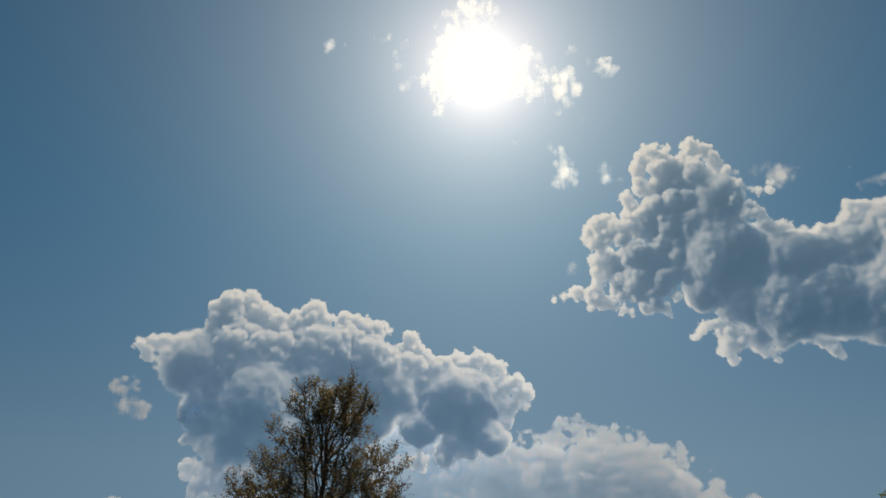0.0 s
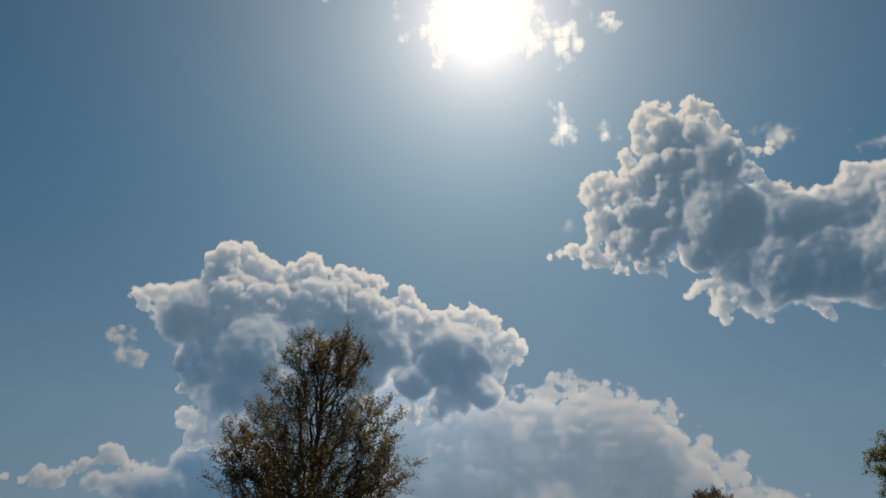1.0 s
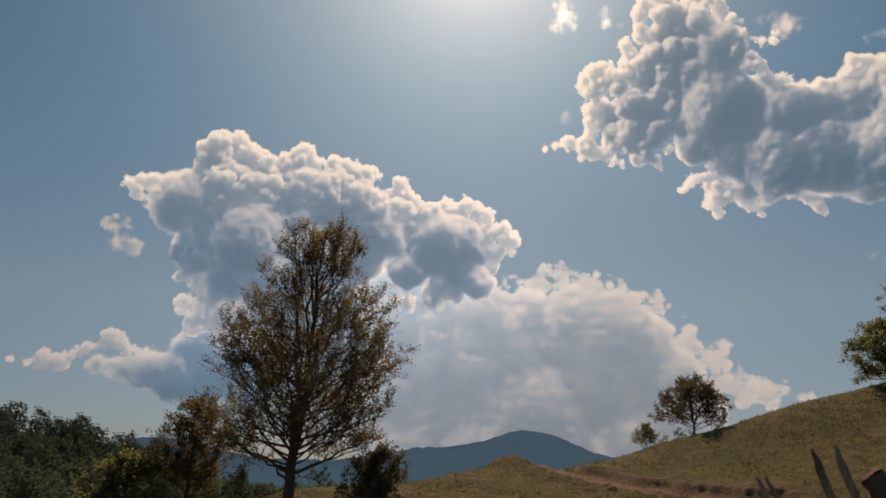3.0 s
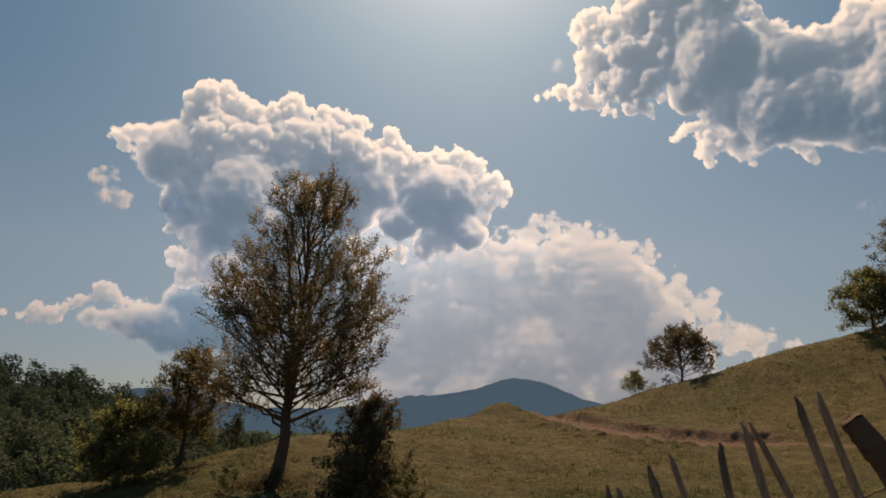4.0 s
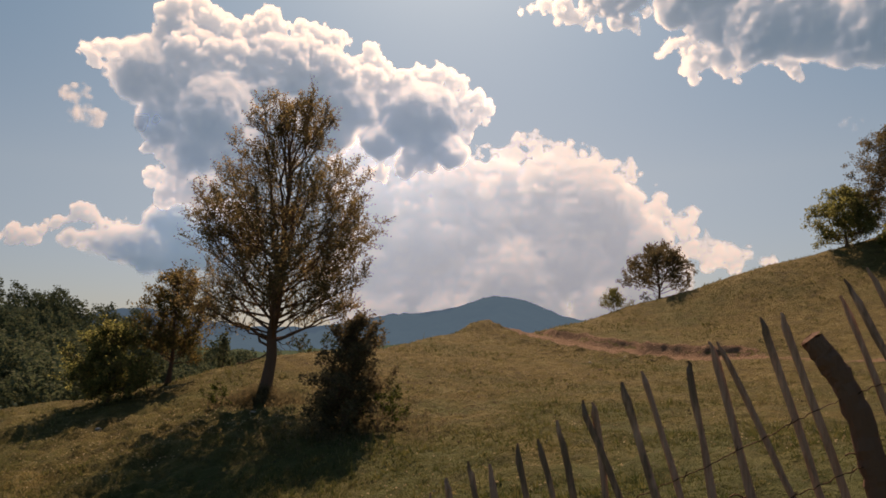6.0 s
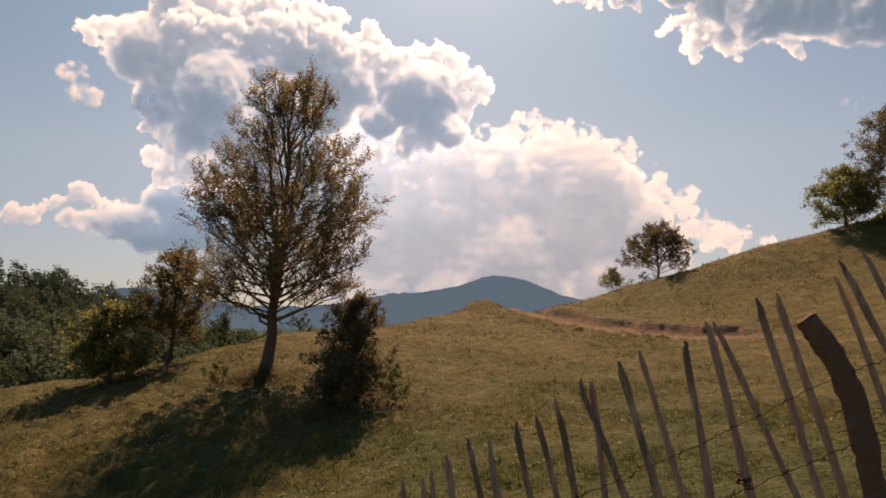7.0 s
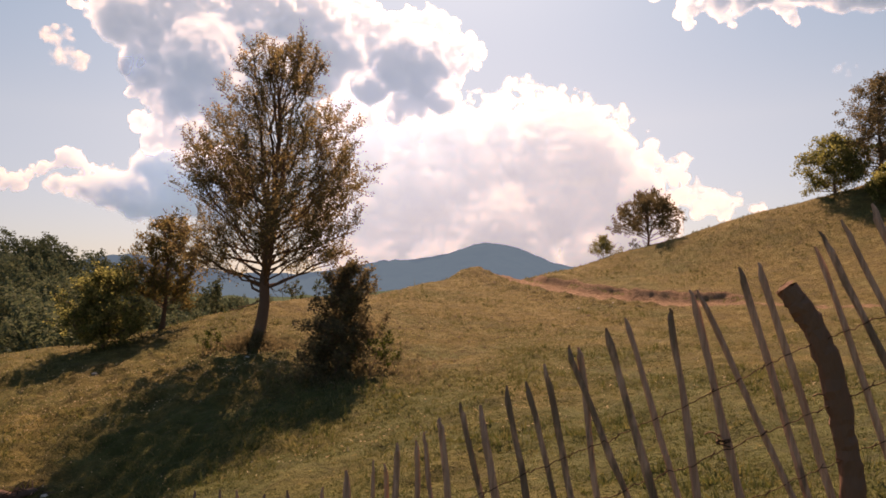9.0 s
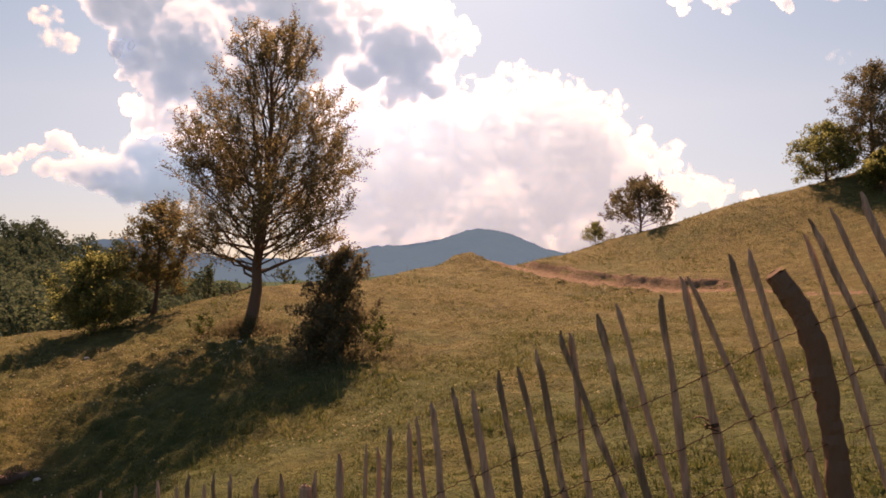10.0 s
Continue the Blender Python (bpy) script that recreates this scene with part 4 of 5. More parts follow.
main_tree = tree("tree", "tall deciduous tree with a broad crown of yellowing leaves", "tree", spot(-5.86, 22, 0.05), 9.42,
     outline((0.2, 1.9), (0.25, 2.4), (0.33, 2.62), (0.46, 2.62), (0.63, 2.4), (0.76, 2.08), (0.86, 1.66), (0.93, 1.22), (1, 0.6)), LEAF_TREE, seed=11,
     limbs=96, first=0.2, rise=0.36, lift=0.04, climb=(0.05, 0.95), upward=0.6, axis=(0.084, 0.0), trunk=0.0185, subs=10, twigs=7, per_twig=14,
     leaf_size=0.062, scatter=0.045, limb_parts=True, bare=0.04, inner=0.3, low=1.25, fill=0.6, uneven=(0.86, 1.02), leaders=9, thin_side=0.7, even=True)


def dead_limb(start, end, thick, seed):
    """A bare, forked, crooked limb low on the trunk."""
    rng = np.random.default_rng(seed)
    p = bend(np.array(start), np.array(end), -0.12, 9, rng, 0.07)
    pieces = [tube(p, np.linspace(thick, 0.006, 9), 6)]
    for k in (3, 4, 6, 7):
        d = rng.normal(size=3) * 0.22 + (p[-1] - p[0]) * 0.22
        q = bend(p[k], p[k] + d, -0.1, 5, rng, 0.08)
        pieces.append(tube(q, np.linspace(thick * 0.4, 0.004, 5), 4))
    part("dead_limb", mesh("dead_limb", *joined(pieces), BARK, True), main_tree, "bare crooked dead limb")


dead_limb((0.1, 0, 1.45), (-0.75, -0.2, 1.15), 0.03, 71)
dead_limb((0.12, 0, 1.7), (-1.75, 0.1, 2.75), 0.045, 72)
dead_limb((0.14, 0, 1.8), (-0.5, 0.2, 2.4), 0.03, 73)
dead_limb((0.16, 0, 1.9), (0.9, -0.1, 1.7), 0.022, 74)
tree("bush", "dense dark bush standing on the meadow beside the tree", "bush", spot(-2.85, 17.6, 0.1), 2.9,
     outline((0, 0.7), (0.22, 0.92), (0.45, 0.86), (0.62, 0.68), (0.78, 0.54), (0.9, 0.4), (1, 0.2)), LEAF_DARK, seed=12, limbs=70, first=0.005, rise=0.34, climb=(0.0, 1.1), lift=0.05, axis=(0.16, 0),
     trunk=0.018, subs=7, twigs=5, per_twig=10, leaf_size=0.066, scatter=0.05, uneven=(0.4, 1.3), upward=0.65)
tree("small_tree", "small dense leaning tree with dark brownish leaves", "tree", spot(-10.4, 26.2, 0.05), 4.1,
     outline((0.2, 0.7), (0.34, 1.2), (0.5, 1.25), (0.75, 0.9), (0.9, 0.6), (1, 0.2)), LEAF_SMALL, seed=13, limbs=58, first=0.18, rise=0.34, climb=(0.05, 1.1), lift=0.05, uneven=(0.5, 1.2), upward=0.5, axis=(0.06, 0),
     trunk=0.02, subs=7, twigs=5, per_twig=8.5, leaf_size=0.08, scatter=0.06)
tree("shrub", "round bushy shrub with sunlit yellow-green leaves", "bush", spot(-11.6, 24.3, 0.05), 2.75,
     outline((0, 0.95), (0.2, 1.25), (0.55, 1.25), (0.8, 0.85), (1, 0.25)), LEAF_YELLOW, seed=24, uneven=(0.5, 1.25), limbs=60, first=0.005, rise=0.3, climb=(0.0, 1.1), lift=0.1,
     trunk=0.016, subs=7, twigs=5, per_twig=9, leaf_size=0.085, scatter=0.06)
tree("hill_tree", "small round tree on the crest of the hill", "tree", spot(13.7, 50.4, 0.05), 4.75,
     outline((0.15, 1.7), (0.3, 2.2), (0.5, 2.4), (0.68, 2.2), (0.82, 1.8), (0.93, 1.2), (1, 0.6)), LEAF_DARK, seed=25, uneven=(0.75, 1.04), limbs=46, first=0.3, rise=0.34, climb=(0.0, 1.1), lift=0.04,
     trunk=0.022, subs=6, twigs=5, per_twig=13, leaf_size=0.12, scatter=0.07, leaders=5, inner=0.35)
tree("hill_shrub", "small thin shrub on the crest of the hill", "bush", spot(10.1, 48.1, 0.03), 1.65,
     outline((0, 0.8), (0.35, 1.3), (0.65, 0.85), (1, 0.2)), LEAF_YELLOW, seed=16, limbs=30, first=0.05, rise=0.4, trunk=0.015, subs=5, twigs=4, per_twig=9, leaf_size=0.075, scatter=0.07, uneven=(0.4, 1.2), upward=0.5)
tree("broad_tree", "broad light green tree on the hillside", "tree", spot(24.6, 46.5, 0.05), 3.9,
     outline((0, 1.5), (0.2, 2.0), (0.6, 1.9), (0.85, 1.2), (1, 0.3)), LEAF_YELLOW, seed=17, uneven=(0.6, 1.12), limbs=50, first=0.05, rise=0.3, climb=(0.0, 1.1), lift=0.08,
     trunk=0.022, subs=7, twigs=5, per_twig=10, leaf_size=0.12, scatter=0.1)
tree("tall_hill_tree", "tall dark tree with spreading boughs on the hillside", "tree", spot(27.7, 46.8, 0.05), 7.15,
     outline((0.02, 1.8), (0.2, 2.7), (0.45, 2.6), (0.7, 1.8), (0.9, 0.8), (1, 0.15)), LEAF_DARK, seed=18, uneven=(0.45, 1.2), limbs=64, first=0.04, rise=0.12, lift=0.0,
     trunk=0.02, subs=7, twigs=5, per_twig=11, leaf_size=0.12, scatter=0.09, axis=(0.02, 0))
tree("sunlit_shrub", "sunlit yellow-green shrub below the dark tree", "bush", spot(25.6, 42.0, 0.05), 2.4,
     outline((0, 0.7), (0.4, 1.3), (0.8, 0.8), (1, 0.2)), LEAF_YELLOW, seed=19, limbs=26, first=0.06, rise=0.3, subs=6, twigs=5, per_twig=13, leaf_size=0.14, scatter=0.09)
tree("sapling", "thin pale sapling on the edge of the slope", "sapling", spot(-9.4, 29.2, 0.03), 1.8,
     outline((0, 0.15), (0.3, 0.36), (0.7, 0.25), (1, 0.06)), LEAF_FAR, seed=20, limbs=14, first=0.1, rise=0.3, trunk=0.012, subs=4, twigs=3, per_twig=8, leaf_size=0.09, scatter=0.05)
for i, (x, y, h) in enumerate(((-6.6, 31.0, 0.9), (-5.7, 31.5, 0.75), (-2.0, 21.5, 0.8), (-1.6, 17.8, 0.75), (-4.6, 32.0, 0.6), (-6.9, 21.0, 0.8), (-1.9, 17.2, 0.9), (12.1, 48.0, 0.8))):
    tree("low_shrub", "low sparse shrub in the grass", "bush", spot(x, y, 0.03), h,
         outline((0, 0.25), (0.5, 0.45), (1, 0.1)), LEAF_GREEN, seed=30 + i, limbs=9, first=0.05, rise=0.4, trunk=0.015, subs=3, twigs=3, per_twig=7, leaf_size=0.07, scatter=0.04,
         group="low shrubs on the slope", bare=0.3)
for i, (x, y, h, r) in enumerate(((-24.0, 38, 7.3, 3.2), (-22.2, 39, 4.2, 1.8), (-26.5, 36, 6.0, 2.8))):
    tree("wood_edge_tree", "dark leafy tree at the edge of the wood", "tree", spot(x, y, 0.1), h,
         outline((0, r * 0.6), (0.3, r), (0.6, r * 0.95), (0.85, r * 0.6), (1, 0.3)), LEAF_WOOD, seed=40 + i, limbs=34, first=0.06, rise=0.25, lift=0.08,
         trunk=0.02, subs=7, twigs=5, per_twig=13, leaf_size=0.17, scatter=0.1, group="trees at the edge of the wood")


def crown_clump(rng, n, r, h):
    """The leaves of a far tree: a lumpy shell of leaf clumps."""
    d = rng.normal(size=(n, 3))
    d /= np.linalg.norm(d, axis=1)[:, None]
    d[:, 2] = np.abs(d[:, 2]) * 1.1 - 0.1
    lump = 1 + 0.22 * np.sin(d[:, 0] * 5 + rng.uniform(0, 6)) * np.sin(d[:, 1] * 5 + rng.uniform(0, 6)) + 0.1 * np.sin(d[:, 2] * 9)
    p = d * lump[:, None] * np.array([r, r, h]) * rng.uniform(0.75, 1.0, n)[:, None] + np.array([0, 0, h * 0.25])
    return leaves_at(p, rng, 0.52, 0.15, 0.1)


def far_wood():
    """The wooded slope across the dip: hundreds of crowns that nobody could count."""
    rng = np.random.default_rng(77)
    kinds = [crown_clump(rng, 600, 2.6, 4.2) for _ in range(5)]
    v_all, n = [], 0
    while n < 600:
        b, s = rng.uniform(-0.95, 0.02), rng.random()
        dist = 90 + 90 * s
        crest = -0.012 + 0.1 * smoothstep(-0.22, -0.66, b)
        z = EYE + (crest - 0.135 * (1 - s)) * dist - 4.5
        v, f = kinds[rng.integers(5)]
        k = rng.uniform(0.7, 1.25)
        v_all.append((v * k + np.array([b * dist, dist, z]), f))
        n += 1
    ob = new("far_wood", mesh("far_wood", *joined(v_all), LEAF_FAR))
    tagged(ob, "mixed green wood covering the far slope", "forest", kind="stuff")
    b, s = np.meshgrid(np.linspace(-1.3, 0.06, 70), np.linspace(0, 1, 20))
    dist = 85 + 100 * s
    z = EYE + (-0.012 + 0.1 * smoothstep(-0.22, -0.66, b) - 0.135 * (1 - s)) * dist - 5.5
    v = np.stack([b * dist, dist, z], -1)
    low = v.copy()
    low[..., 2] = -36
    i = np.arange(v.shape[0] * v.shape[1]).reshape(v.shape[:2])
    f = np.stack([i[:-1, :-1], i[:-1, 1:], i[1:, 1:], i[1:, :-1]], -1).reshape(-1, 4)
    # this slope's forest colour carries the same added haze glow
    tagged(new("wooded_slope", mesh("wooded_slope", v.reshape(-1, 3), f, MID_HAZE, True)), "dark wooded slope beneath the far trees", "slope", kind="structure")


far_wood()


# ---- grass ----
def grass(name, label, count, size, seed, width, tall=1.0, keep=-0.75):
    """Tufts of narrow blades over the land, thinning out with the distance."""
    rng = np.random.default_rng(seed)
    y = 3.6 + 49 * rng.random(count) ** 1.9
    x = (2 * rng.random(count) - 1) * (0.66 * y + 2.5)
    patch = value_noise(x * 0.5, y * 0.5, 21) + 0.6 * value_noise(x * 1.9, y * 1.9, 22)
    d, along = track_offset(x, y)
    ok = (patch > keep + 0.5 * rng.random(count)) & (np.abs(d) > np.where(along > 0.66, 0.45, 0.95))
    x, y, patch = x[ok], y[ok], patch[ok]
    z = land(x, y)
    n = len(x)
    blades = 5
    base = np.repeat(np.stack([x, y, z - 0.02], 1), blades, 0) + rng.normal(size=(n * blades, 3)) * np.array([0.04, 0.04, 0])
    ln = np.repeat(size * (0.6 + 0.4 * smoothstep(5, 13, y)) * (0.55 + 0.5 * np.clip(patch + 0.5, 0, 1.4)), blades) * rng.uniform(0.5, 1.3, n * blades)
    lean = rng.normal(size=(n * blades, 3)) * 0.55
    lean[:, 2] = tall
    lean /= np.linalg.norm(lean, axis=1)[:, None]
    side = np.cross(lean, rng.normal(size=(n * blades, 3)))
    side /= np.linalg.norm(side, axis=1)[:, None] + 1e-9
    w = (width * (1 + 0.03 * np.repeat(y, blades)))[:, None]
    v = np.stack([base - side * w, base + side * w, base + lean * ln[:, None]], 1).reshape(-1, 3)
    ob = new(name, mesh(name, v, np.arange(len(v)).reshape(-1, 3), GRASS))
    return tagged(ob, label, "grass", kind="stuff")


grass("grass", "short dry grazed grass in yellow-green tufts", 170000, 0.055, 51, 0.006)
grass("tussock", "coarser dry tussocks scattered over the slope", 15000, 0.15, 53, 0.011, 0.8, 0.25)
grass("weed", "thin upright weed stalks in the meadow", 900, 0.36, 54, 0.004, 3.0, 0.1)


def rank_growth():
    """Tall weeds and grass left standing round the foot of the tree and along the hollow."""
    rng = np.random.default_rng(58)
    n = 1500
    a, r = rng.uniform(0, 2 * math.pi, n), np.abs(rng.normal(size=n)) * 0.85
    x, y = -5.86 + r * np.cos(a) * 1.25, 21.9 + r * np.sin(a) * 0.8
    side = rng.random(n) < 0.25
    x = np.where(side, rng.normal(-2.7, 0.9, n), x)
    y = np.where(side, rng.normal(17.5, 0.6, n), y)
    base = np.repeat(np.stack([x, y, land(x, y) - 0.03], 1), 3, 0)
    ln = np.repeat(np.exp(-r) * 0.55 + 0.1, 3) * rng.uniform(0.4, 1.1, 3 * n)
    d = rng.normal(size=(3 * n, 3)) * 0.4
    d[:, 2] = 1.0
    t = rng.random((3 * n, 1))
    v, f = leaves_at(base + d * ln[:, None] * t, rng, 0.075, 0.02, 0.7)
    w = np.cross(d, rng.normal(size=d.shape))
    w *= 0.005 / np.linalg.norm(w, axis=1)[:, None]
    q = np.stack([base - w, base + w, base + d * ln[:, None] + w * 0.3, base + d * ln[:, None] - w * 0.3], 1).reshape(-1, 3)
    me = mesh("rank_weeds", *joined([(v, f), (q, np.arange(len(q)).reshape(-1, 4))]), LEAF_DARK)
    return tagged(new("rank_weeds", me), "dark rank weeds round the foot of the tree", "weeds", kind="stuff")


rank_growth()


def crest_weeds():
    """Dry stalks and low weeds standing on the upper slope."""
    rng = np.random.default_rng(59)
    n = 1000
    x, y = rng.uniform(4, 26, n), rng.uniform(38, 50, n)
    ok = np.abs(track_offset(x, y)[0]) > 1.5
    x, y = np.repeat(x[ok], 6), np.repeat(y[ok], 6)
    m = len(x)
    base = np.stack([x, y, land(x, y) - 0.03], 1) + rng.normal(size=(m, 3)) * np.array([0.05, 0.05, 0])
    d = rng.normal(size=(m, 3)) * 0.35
    d[:, 2] = 1
    d *= np.repeat(rng.uniform(0.06, 0.22, m // 6), 6)[:, None]
    w = np.cross(d, rng.normal(size=d.shape))
    w *= 0.016 / np.linalg.norm(w, axis=1)[:, None]
    v = np.stack([base - w, base + w, base + d], 1).reshape(-1, 3)
    ob = new("crest_weeds", mesh("crest_weeds", v, np.arange(len(v)).reshape(-1, 3), GRASS))
    return tagged(ob, "dry weeds standing on the upper slope", "weeds", kind="stuff")


crest_weeds()


def leaf_litter():
    """Pale dry leaves and bits of straw lying on the turf."""
    rng = np.random.default_rng(60)
    n = 9500
    y = 11 + 36 * rng.random(n) ** 1.1
    x = (2 * rng.random(n) - 1) * (0.62 * y + 2)
    near_tree = rng.random(n) < 0.25
    x = np.where(near_tree, rng.normal(-7.5, 2.6, n), x)
    y = np.where(near_tree, rng.normal(21.0, 2.6, n), y)
    ok = value_noise(x * 0.35, y * 0.35, 41) + 0.5 * value_noise(x * 1.2, y * 1.2, 42) > -0.25 + 0.4 * rng.random(n)
    x, y = x[ok], y[ok]
    p = np.stack([x, y, land(x, y) + 0.035], 1)
    v, f = leaves_at(p, rng, 0.044, 0.012, 0.15)
    return tagged(new("leaf_litter", mesh("leaf_litter", v, f, LEAF_DRY)), "pale dry leaves strewn over the meadow", "leaves", kind="stuff")


leaf_litter()


def clods():
    """Crumbs of trodden earth and cropped tufts that roughen the turf, thickest below the track."""
    rng = np.random.default_rng(61)
    n = 42000
    y = 15 + 33 * rng.random(n) ** 1.05
    x = (2 * rng.random(n) - 1) * (0.62 * y + 2)
    d, along = track_offset(x, y)
    trodden = smoothstep(-4.5, -2.0, d) * smoothstep(-0.5, -0.9, d) * (1 - smoothstep(0.5, 0.65, along))
    patch = value_noise(x * 0.3, y * 0.55, 43) + 0.7 * value_noise(x * 1.1, y * 1.6, 44) + 1.3 * trodden
    ok = (patch > 0.0 + 0.7 * rng.random(n)) & (np.abs(d) > 0.8)
    x, y = x[ok], y[ok]
    m = len(x)
    size = 0.05 * rng.lognormal(0, 0.25, m) * (0.55 + 0.45 * smoothstep(15, 28, y))
    a = rng.uniform(0, 6.3, (m, 1)) + np.arange(5) * 1.2566
    rim = size[:, None] * rng.uniform(0.7, 1.3, (m, 5))
    ring = np.stack([x[:, None] + rim * np.cos(a), y[:, None] + rim * 0.8 * np.sin(a), np.repeat(land(x, y)[:, None] - 0.02, 5, 1)], -1)
    top = np.stack([x + size * rng.normal(size=m) * 0.25, y + size * rng.normal(size=m) * 0.25, land(x, y) + size * rng.uniform(0.3, 0.7, m)], -1)
    v = np.concatenate([ring, top[:, None]], 1).reshape(-1, 3)
    k = np.arange(5)
    f = (np.arange(m)[:, None, None] * 6 + np.stack([k, (k + 1) % 5, np.full(5, 5)], -1)[None]).reshape(-1, 3)
    return tagged(new("clods", mesh("clods", v, f, CLOD, True)), "dark crumbs of earth and cropped tufts in the turf", "clods", kind="stuff")


clods()


# ---- the cut bank beside the track ----
def cut_bank():
    """A low broken face of bare earth under the edge of the turf."""
    n = 150
    t = np.linspace(0.15, 0.66, n) * (len(TRACK) - 1)
    k = np.minimum(t.astype(int), len(TRACK) - 2)
    T = np.array(TRACK)
    p = T[k] + (T[k + 1] - T[k]) * (t - k)[:, None]
    d = np.gradient(p, axis=0)
    d /= np.linalg.norm(d, axis=1)[:, None]
    side = np.stack([-d[:, 1], d[:, 0]], 1)
    away = 1.05 + 0.1 * value_noise(t * 3, t * 0, 31) + 0.07 * value_noise(t * 11, t * 0, 32)
    ends = smoothstep(0, 0.12, np.linspace(0, 1, n)) * smoothstep(1, 0.9, np.linspace(0, 1, n))
    high = ends * (0.07 + 0.05 * value_noise(t * 3.5, t * 0, 33))
    rows = []
    for out, up in ((-0.6, -0.15), (-0.3, 0.1), (-0.17, 0.45), (-0.08, 0.8), (0.0, 1.0), (0.16, 1.08), (0.9, 0.6), (2.0, -0.1)):
        q = p + side * (away + out + 0.04 * value_noise(t * 9, t * 0 + up * 7, 34))[:, None]
        z = land(q[:, 0], q[:, 1])
        rows.append(np.column_stack([q, z + high * up - 0.01]))
    v = np.stack(rows)
    i = np.arange(8 * n).reshape(8, n)
    f = np.stack([i[:-1, :-1], i[:-1, 1:], i[1:, 1:], i[1:, :-1]], -1).reshape(-1, 4)
    me = mesh("bank", v.reshape(-1, 3), f, MEADOW, True)
    a = me.attributes.new("bare", "FLOAT", "POINT")
    a.data.foreach_set("value", np.repeat([1.0, 1.0, 1.0, 1.0, 0.75, 0.1, 0.0, 0.0], n).astype(np.float32))
    return tagged(new("bank", me), "broken edge of bare brown earth beside the track", "bank", kind="structure")


cut_bank()


# ---- the fence ----
FENCE_A, FENCE_B = Vector((-2.4, 4.75)), Vector((2.2, 3.25))
FENCE_WAY = (FENCE_B - FENCE_A).normalized()
# metres along the fence, height of the tip, lean down and along
STAKES_HIGH = [
    (4.55, 2.04, 0.63), (4.42, 1.97, 0.55), (4.33, 1.92, 0.59), (4.31, 1.85, 0.28), (4.07, 1.78, 0.26), (3.98, 1.76, 0.25),
    (3.79, 1.65, 0.41), (3.75, 1.65, 0.22), (3.66, 1.56, 0.12), (3.44, 1.51, 0.27), (3.35, 1.46, 0.27), (3.16, 1.37, 0.39),
    (3.21, 1.36, 0.12), (3.03, 1.27, 0.20), (2.94, 1.18, 0.23), (2.83, 1.15, 0.17), (2.68, 1.04, 0.21), (2.57, 1.05, 0.26),
    (2.45, 0.96, 0.13), (2.38, 0.89, 0.11), (2.33, 0.84, 0.03),
]
STAKES_LOW = [
    (2.22, 0.82, -0.03), (2.14, 0.70, 0.00), (2.08, 0.72, -0.02), (1.92, 0.65, 0.03), (1.76, 0.54, 0.05), (1.52, 0.50, 0.06),
    (1.38, 0.47, 0.04), (1.18, 0.47, 0.06), (1.07, 0.47, 0.08), (1.01, 0.40, 0.06), (0.87, 0.44, 0.06), (0.80, 0.37, 0.07),
    (0.67, 0.39, 0.08), (0.51, 0.35, 0.06), (0.26, 0.30, 0.08), (-0.03, 0.24, 0.1), (-0.2, 0.22, 0.05), (-0.36, 0.16, 0.02),
]


def on_fence(s, z, out=0.0):
    p = FENCE_A + FENCE_WAY * s
    return np.array([p.x - FENCE_WAY.y * out, p.y + FENCE_WAY.x * out, z])


def stake(foot, tip, thick, rng, flat=0.6, point=0.12):
    """A split stake: seven uneven sides, crooked and knotty, cut to a point on one side."""
    foot, tip = np.asarray(foot), np.asarray(tip)
    ln = np.linalg.norm(tip - foot)
    up = (tip - foot) / ln
    a = np.array([FENCE_WAY.x, FENCE_WAY.y, 0.0])
    a = a - up * (a @ up)
    a /= np.linalg.norm(a)
    b = np.cross(up, a)
    sides, n = 7, 17
    w = np.arange(sides) * 2 * math.pi / sides + rng.uniform(0, 1)
    prof = np.stack([np.cos(w), np.sin(w) * flat], 1) * rng.uniform(0.75, 1.18, (sides, 1))
    hs = np.concatenate([np.linspace(0, 1 - point / ln, n - 3), 1 - point / ln * np.array([0.62, 0.28, 0.0])])
    rs = np.interp(hs, [0, 1 - point / ln, 1 - 0.5 * point / ln, 1], [1.15, 0.92, 0.68, 0.3]) * thick
    rs[:-3] *= 1 + 0.06 * rng.normal(size=n - 3)
    for _ in range(rng.integers(1, 4)):
        rs[rng.integers(2, n - 7)] *= rng.uniform(1.1, 1.28)
    off = np.cumsum(rng.normal(size=(n, 2)) * 0.0034, 0)
    off -= np.linspace(0, 1, n)[:, None] * off[-1]
    off[-3:] += rng.normal(size=2) * thick * 0.12 * np.array([[0.3], [0.7], [1.0]])
    v = []
    for h, r, o in zip(hs, rs, off):
        q = prof * r * rng.uniform(0.92, 1.08, (sides, 1)) + o
        v.append(foot + up * ln * h + q[:, :1] * a + q[:, 1:] * b)
    i = np.arange(n - 1)[:, None] * sides
    j = np.arange(sides)[None]
    k = (j + 1) % sides
    f = np.stack([i + j, i + k, i + sides + k, i + sides + j], -1).reshape(-1, 4)
    return np.concatenate(v), f


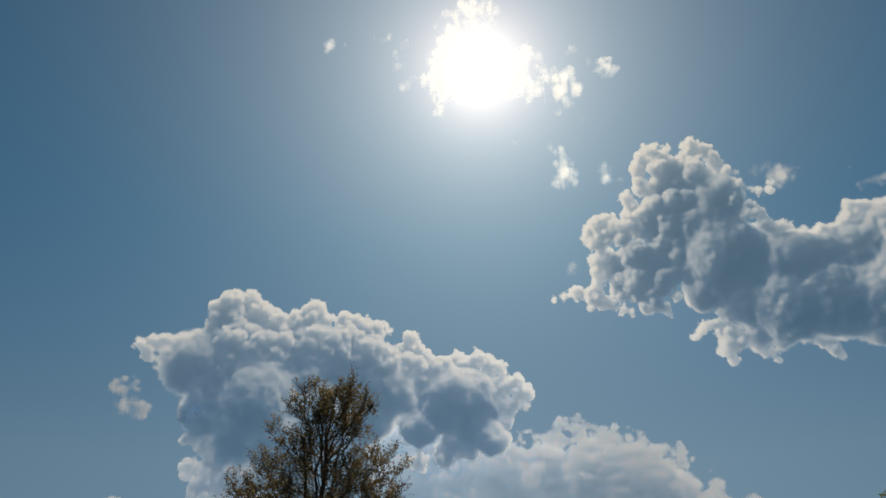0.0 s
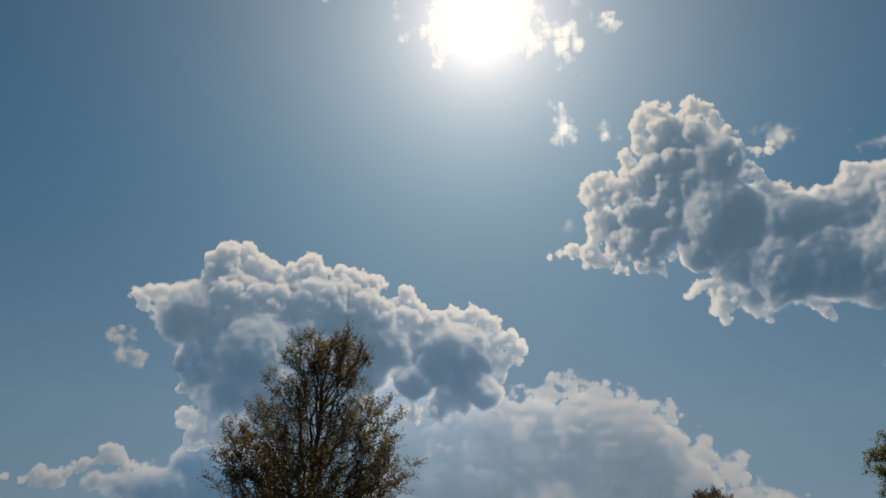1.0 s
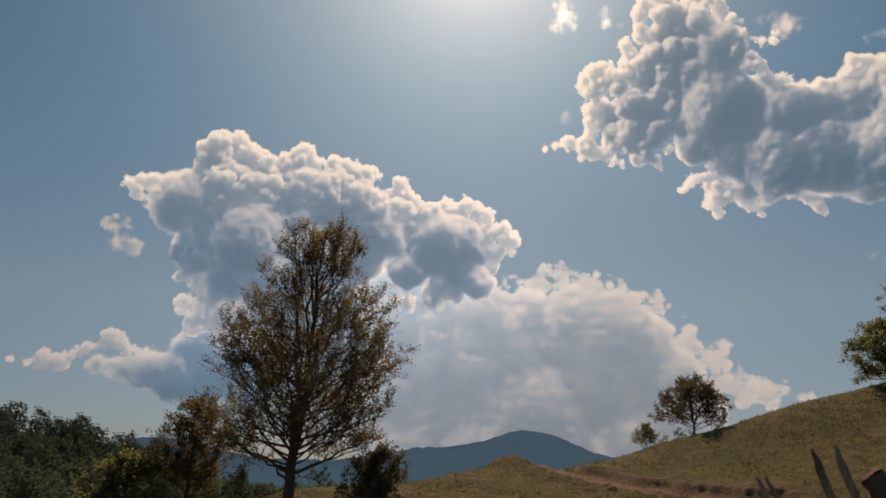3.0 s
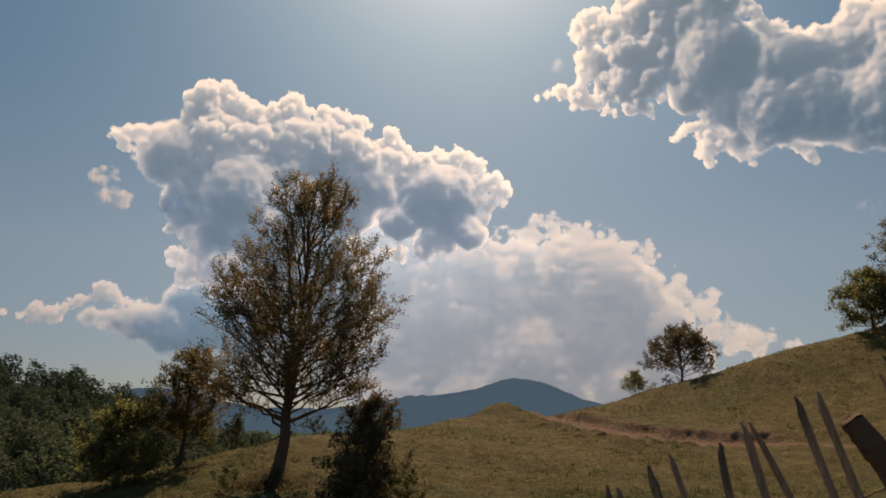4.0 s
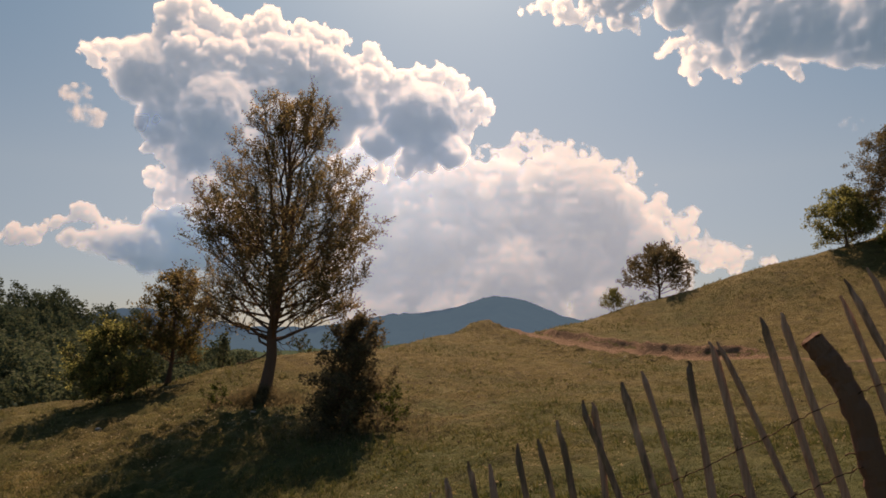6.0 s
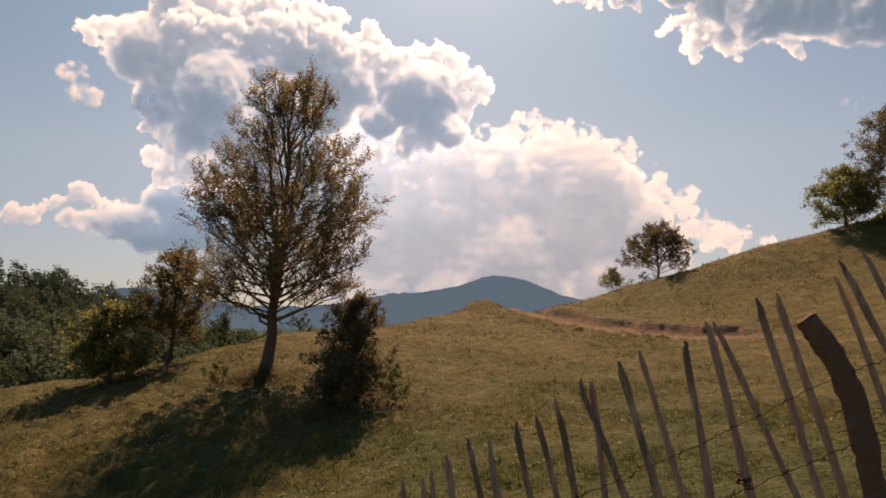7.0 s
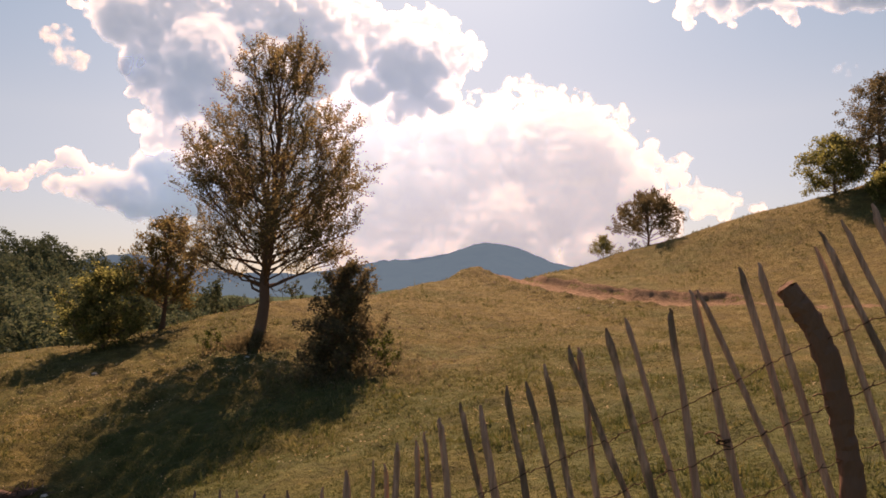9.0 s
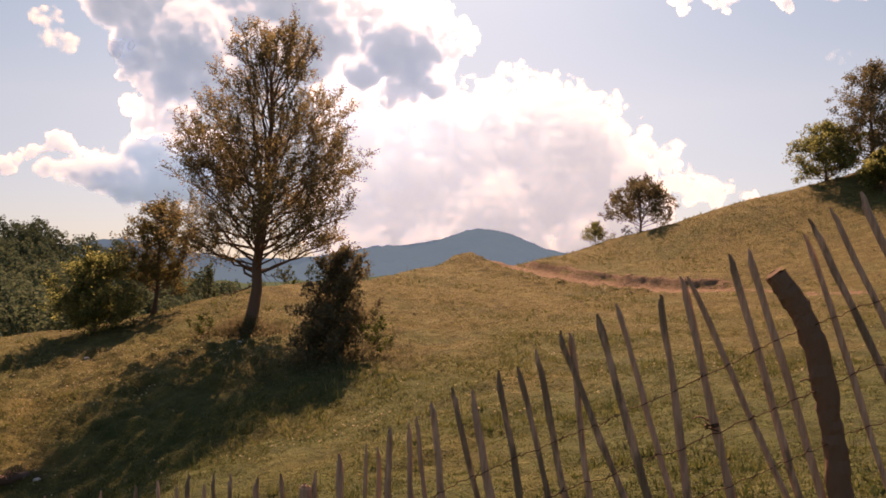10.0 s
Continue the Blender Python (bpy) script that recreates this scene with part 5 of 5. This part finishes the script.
def fence():
    rng = np.random.default_rng(5)
    root = thing("fence", spot(0.0, 3.97), "rough fence of split wooden stakes and rusty wire", "fence")
    base = np.array(root.location)

    def place(name, v, f, material, label="", smooth=False, under=None):
        return part(name, mesh(name, v - base, f, material, smooth), under or root, label)

    for s, z, lean in STAKES_HIGH + STAKES_LOW:
        tip = on_fence(s, z, rng.uniform(-0.03, 0.03))
        g = on_fence(s, 0)
        low = float(land(g[0], g[1])) - 0.12
        low = min(low, z - 1.0)
        foot = on_fence(s + min(lean, 0.42) * (z - low), low, 0.0)
        wide = rng.uniform(0.0145, 0.0205) if s != 1.92 else 0.03
        v, f = stake(foot, tip, wide, rng, rng.uniform(0.5, 0.8), rng.uniform(0.05, 0.13))
        place("stake", v, f, WOOD)
    # the thick bowed post
    p = np.array([on_fence(s, z) for s, z in ((4.18, 1.66), (4.24, 1.565), (4.29, 1.475), (4.345, 1.34), (4.385, 1.13), (4.4, 1.01), (4.425, 0.85), (4.44, 0.6), (4.45, 0.15))])
    t, u = np.linspace(0, 1, 40), np.linspace(0, 1, len(p))
    r = np.interp(t, u, [0.05, 0.055, 0.05, 0.054, 0.056, 0.047, 0.051, 0.054, 0.06]) * (1 + 0.02 * rng.normal(size=40))
    r[14] *= 1.14
    v, f = tube(np.stack([np.interp(t, u, p[:, k]) for k in range(3)], 1) + rng.normal(size=(40, 3)) * 0.003, r, 12)
    v = v + rng.normal(size=v.shape) * 0.0028
    post = place("post", v, f, OLD_POST, "thick bowed wooden post")
    v, f = tube(np.array([on_fence(4.17, 1.672), on_fence(4.178, 1.662)]), [0.02, 0.052], 12)
    place("post_top", v, f, OLD_POST, under=post)
    # a cut stump of a post
    v, f = stake(on_fence(1.69, -0.9), on_fence(1.69, 0.46), 0.045, rng, 0.9, 0.03)
    place("short_post", v, f, WOOD)
    tip_s, tip_z = zip(*[(-0.4, 0.2), (0.26, 0.3), (1.07, 0.45), (1.92, 0.66), (2.45, 0.96), (3.03, 1.27), (3.66, 1.56), (4.07, 1.78), (4.42, 1.97), (4.9, 2.2)])
    wires = []
    for drop, r in ((0.5, 0.0028), (0.79, 0.0028), (1.06, 0.0025)):
        s = np.linspace(-0.4, 4.9, 260)
        z = np.interp(s, tip_s, tip_z) - drop
        z = np.convolve(np.pad(z, 8, mode="edge"), np.ones(17) / 17, "valid")
        z = z + 0.018 * value_noise(s * 3.1, s * 0 + drop * 9, 3) + 0.008 * value_noise(s * 11, s * 0 + drop * 5, 4)
        pts = np.array([on_fence(a, b, 0.0) + np.array([0, -0.03 + 0.01 * math.sin(a * 20), 0]) for a, b in zip(s, z)])
        pts[:, 2] += 0.004 * rng.normal(size=len(s))
        pieces = [tube(pts, np.full(len(s), r), 5)]
        for k in range(9, len(s) - 4, 11):
            for turn in (-1, 1):
                d = np.array([0.012 * turn, 0.004, 0.018 * turn + 0.004 * rng.normal()])
                pieces.append(tube(np.stack([pts[k] - d, pts[k], pts[k] + d]), [0.0012, 0.003, 0.0012], 4))
        v, f = joined(pieces)
        wires.append(place("wire", v, f, WIRE, "rusty wire", True))
    # twists where the wire is tied round a stake
    for s, z in ((3.89, 0.93), (4.36, 1.13)):
        w = np.linspace(0, 9 * math.pi, 40)
        c = on_fence(s, z)
        pts = np.stack([c[0] + 0.032 * np.cos(w), c[1] + 0.032 * np.sin(w), c[2] + 0.016 * np.sin(w * 0.7) + np.linspace(-0.02, 0.02, 40)], 1)
        tail = pts[-1] + np.array([[-0.02, -0.01, 0.01], [-0.045, -0.02, 0.012], [-0.06, -0.01, 0.0]])
        pts = np.concatenate([pts, tail])
        v, f = tube(pts, np.full(len(pts), 0.0035), 4)
        place("wire_tie", v, f, WIRE, "twisted wire tie", True, wires[1])
    return root


fence()


# ---- small things on the slope ----
def log(name, label, place, length, radius, turn, seed):
    rng = np.random.default_rng(seed)
    t = np.linspace(0, 1, 9)
    line = np.stack([(t - 0.5) * length, 0.05 * length * np.sin(t * 3), radius * 0.8 + 0.02 * rng.normal(size=9)], 1)
    rad = radius * (1 - 0.5 * t) * rng.uniform(0.85, 1.15, 9)
    rad[0] *= 0.4
    v, f = tube(line, rad, 8)
    pieces = [(v, f)]
    for _ in range(46):
        i = rng.integers(1, 8)
        d = rng.normal(size=3) * np.array([0.2, 0.2, 0.07]) + np.array([0, 0, 0.1])
        pieces.append(tube(np.stack([line[i], line[i] + d * 0.5, line[i] + d]), [radius * 0.16, radius * 0.1, radius * 0.04], 5))
    ob = new(name, mesh(name, *joined(pieces), BARK, True))
    ob.matrix_world = pose(*place, 0, 0, turn)
    return tagged(ob, label, "log")


log("fallen_branch", "dark brushy fallen branch lying in the grass", spot(-7.9, 13.4), 1.0, 0.12, 30, 61)


def stone(place, size, seed):
    rng = np.random.default_rng(seed)
    bm = bmesh.new()
    bmesh.ops.create_icosphere(bm, subdivisions=2, radius=size)
    for v in bm.verts:
        v.co *= 1 + 0.25 * noise.noise(v.co / size * 1.3 + Vector((seed, 0, 0)))
        v.co.z *= 0.6
    me = bpy.data.meshes.new("stone")
    bm.to_mesh(me)
    bm.free()
    me.materials.append(STONE)
    ob = new("stone", me)
    ob.location = place
    return tagged(ob, "small pale stone lying in the grass", "stone", "stones in the meadow")


def stone_material():
    m = Nodes("pale_stone")
    a = m.noise(25, 4)
    return m.surface(m.principled(m.ramp(a, (0.3, (0.28, 0.26, 0.23)), (0.7, (0.5, 0.48, 0.44))), 0.9, m.bump(a, 0.5, 0.01)))


STONE = stone_material()
for i, (x, y, s) in enumerate(((-5.75, 20.6, 0.09), (-10.1, 20.7, 0.08), (-7.4, 13.4, 0.07), (5.6, 32.0, 0.06), (7.4, 33.2, 0.07))):
    stone(spot(x, y, -0.02), s, i + 1)
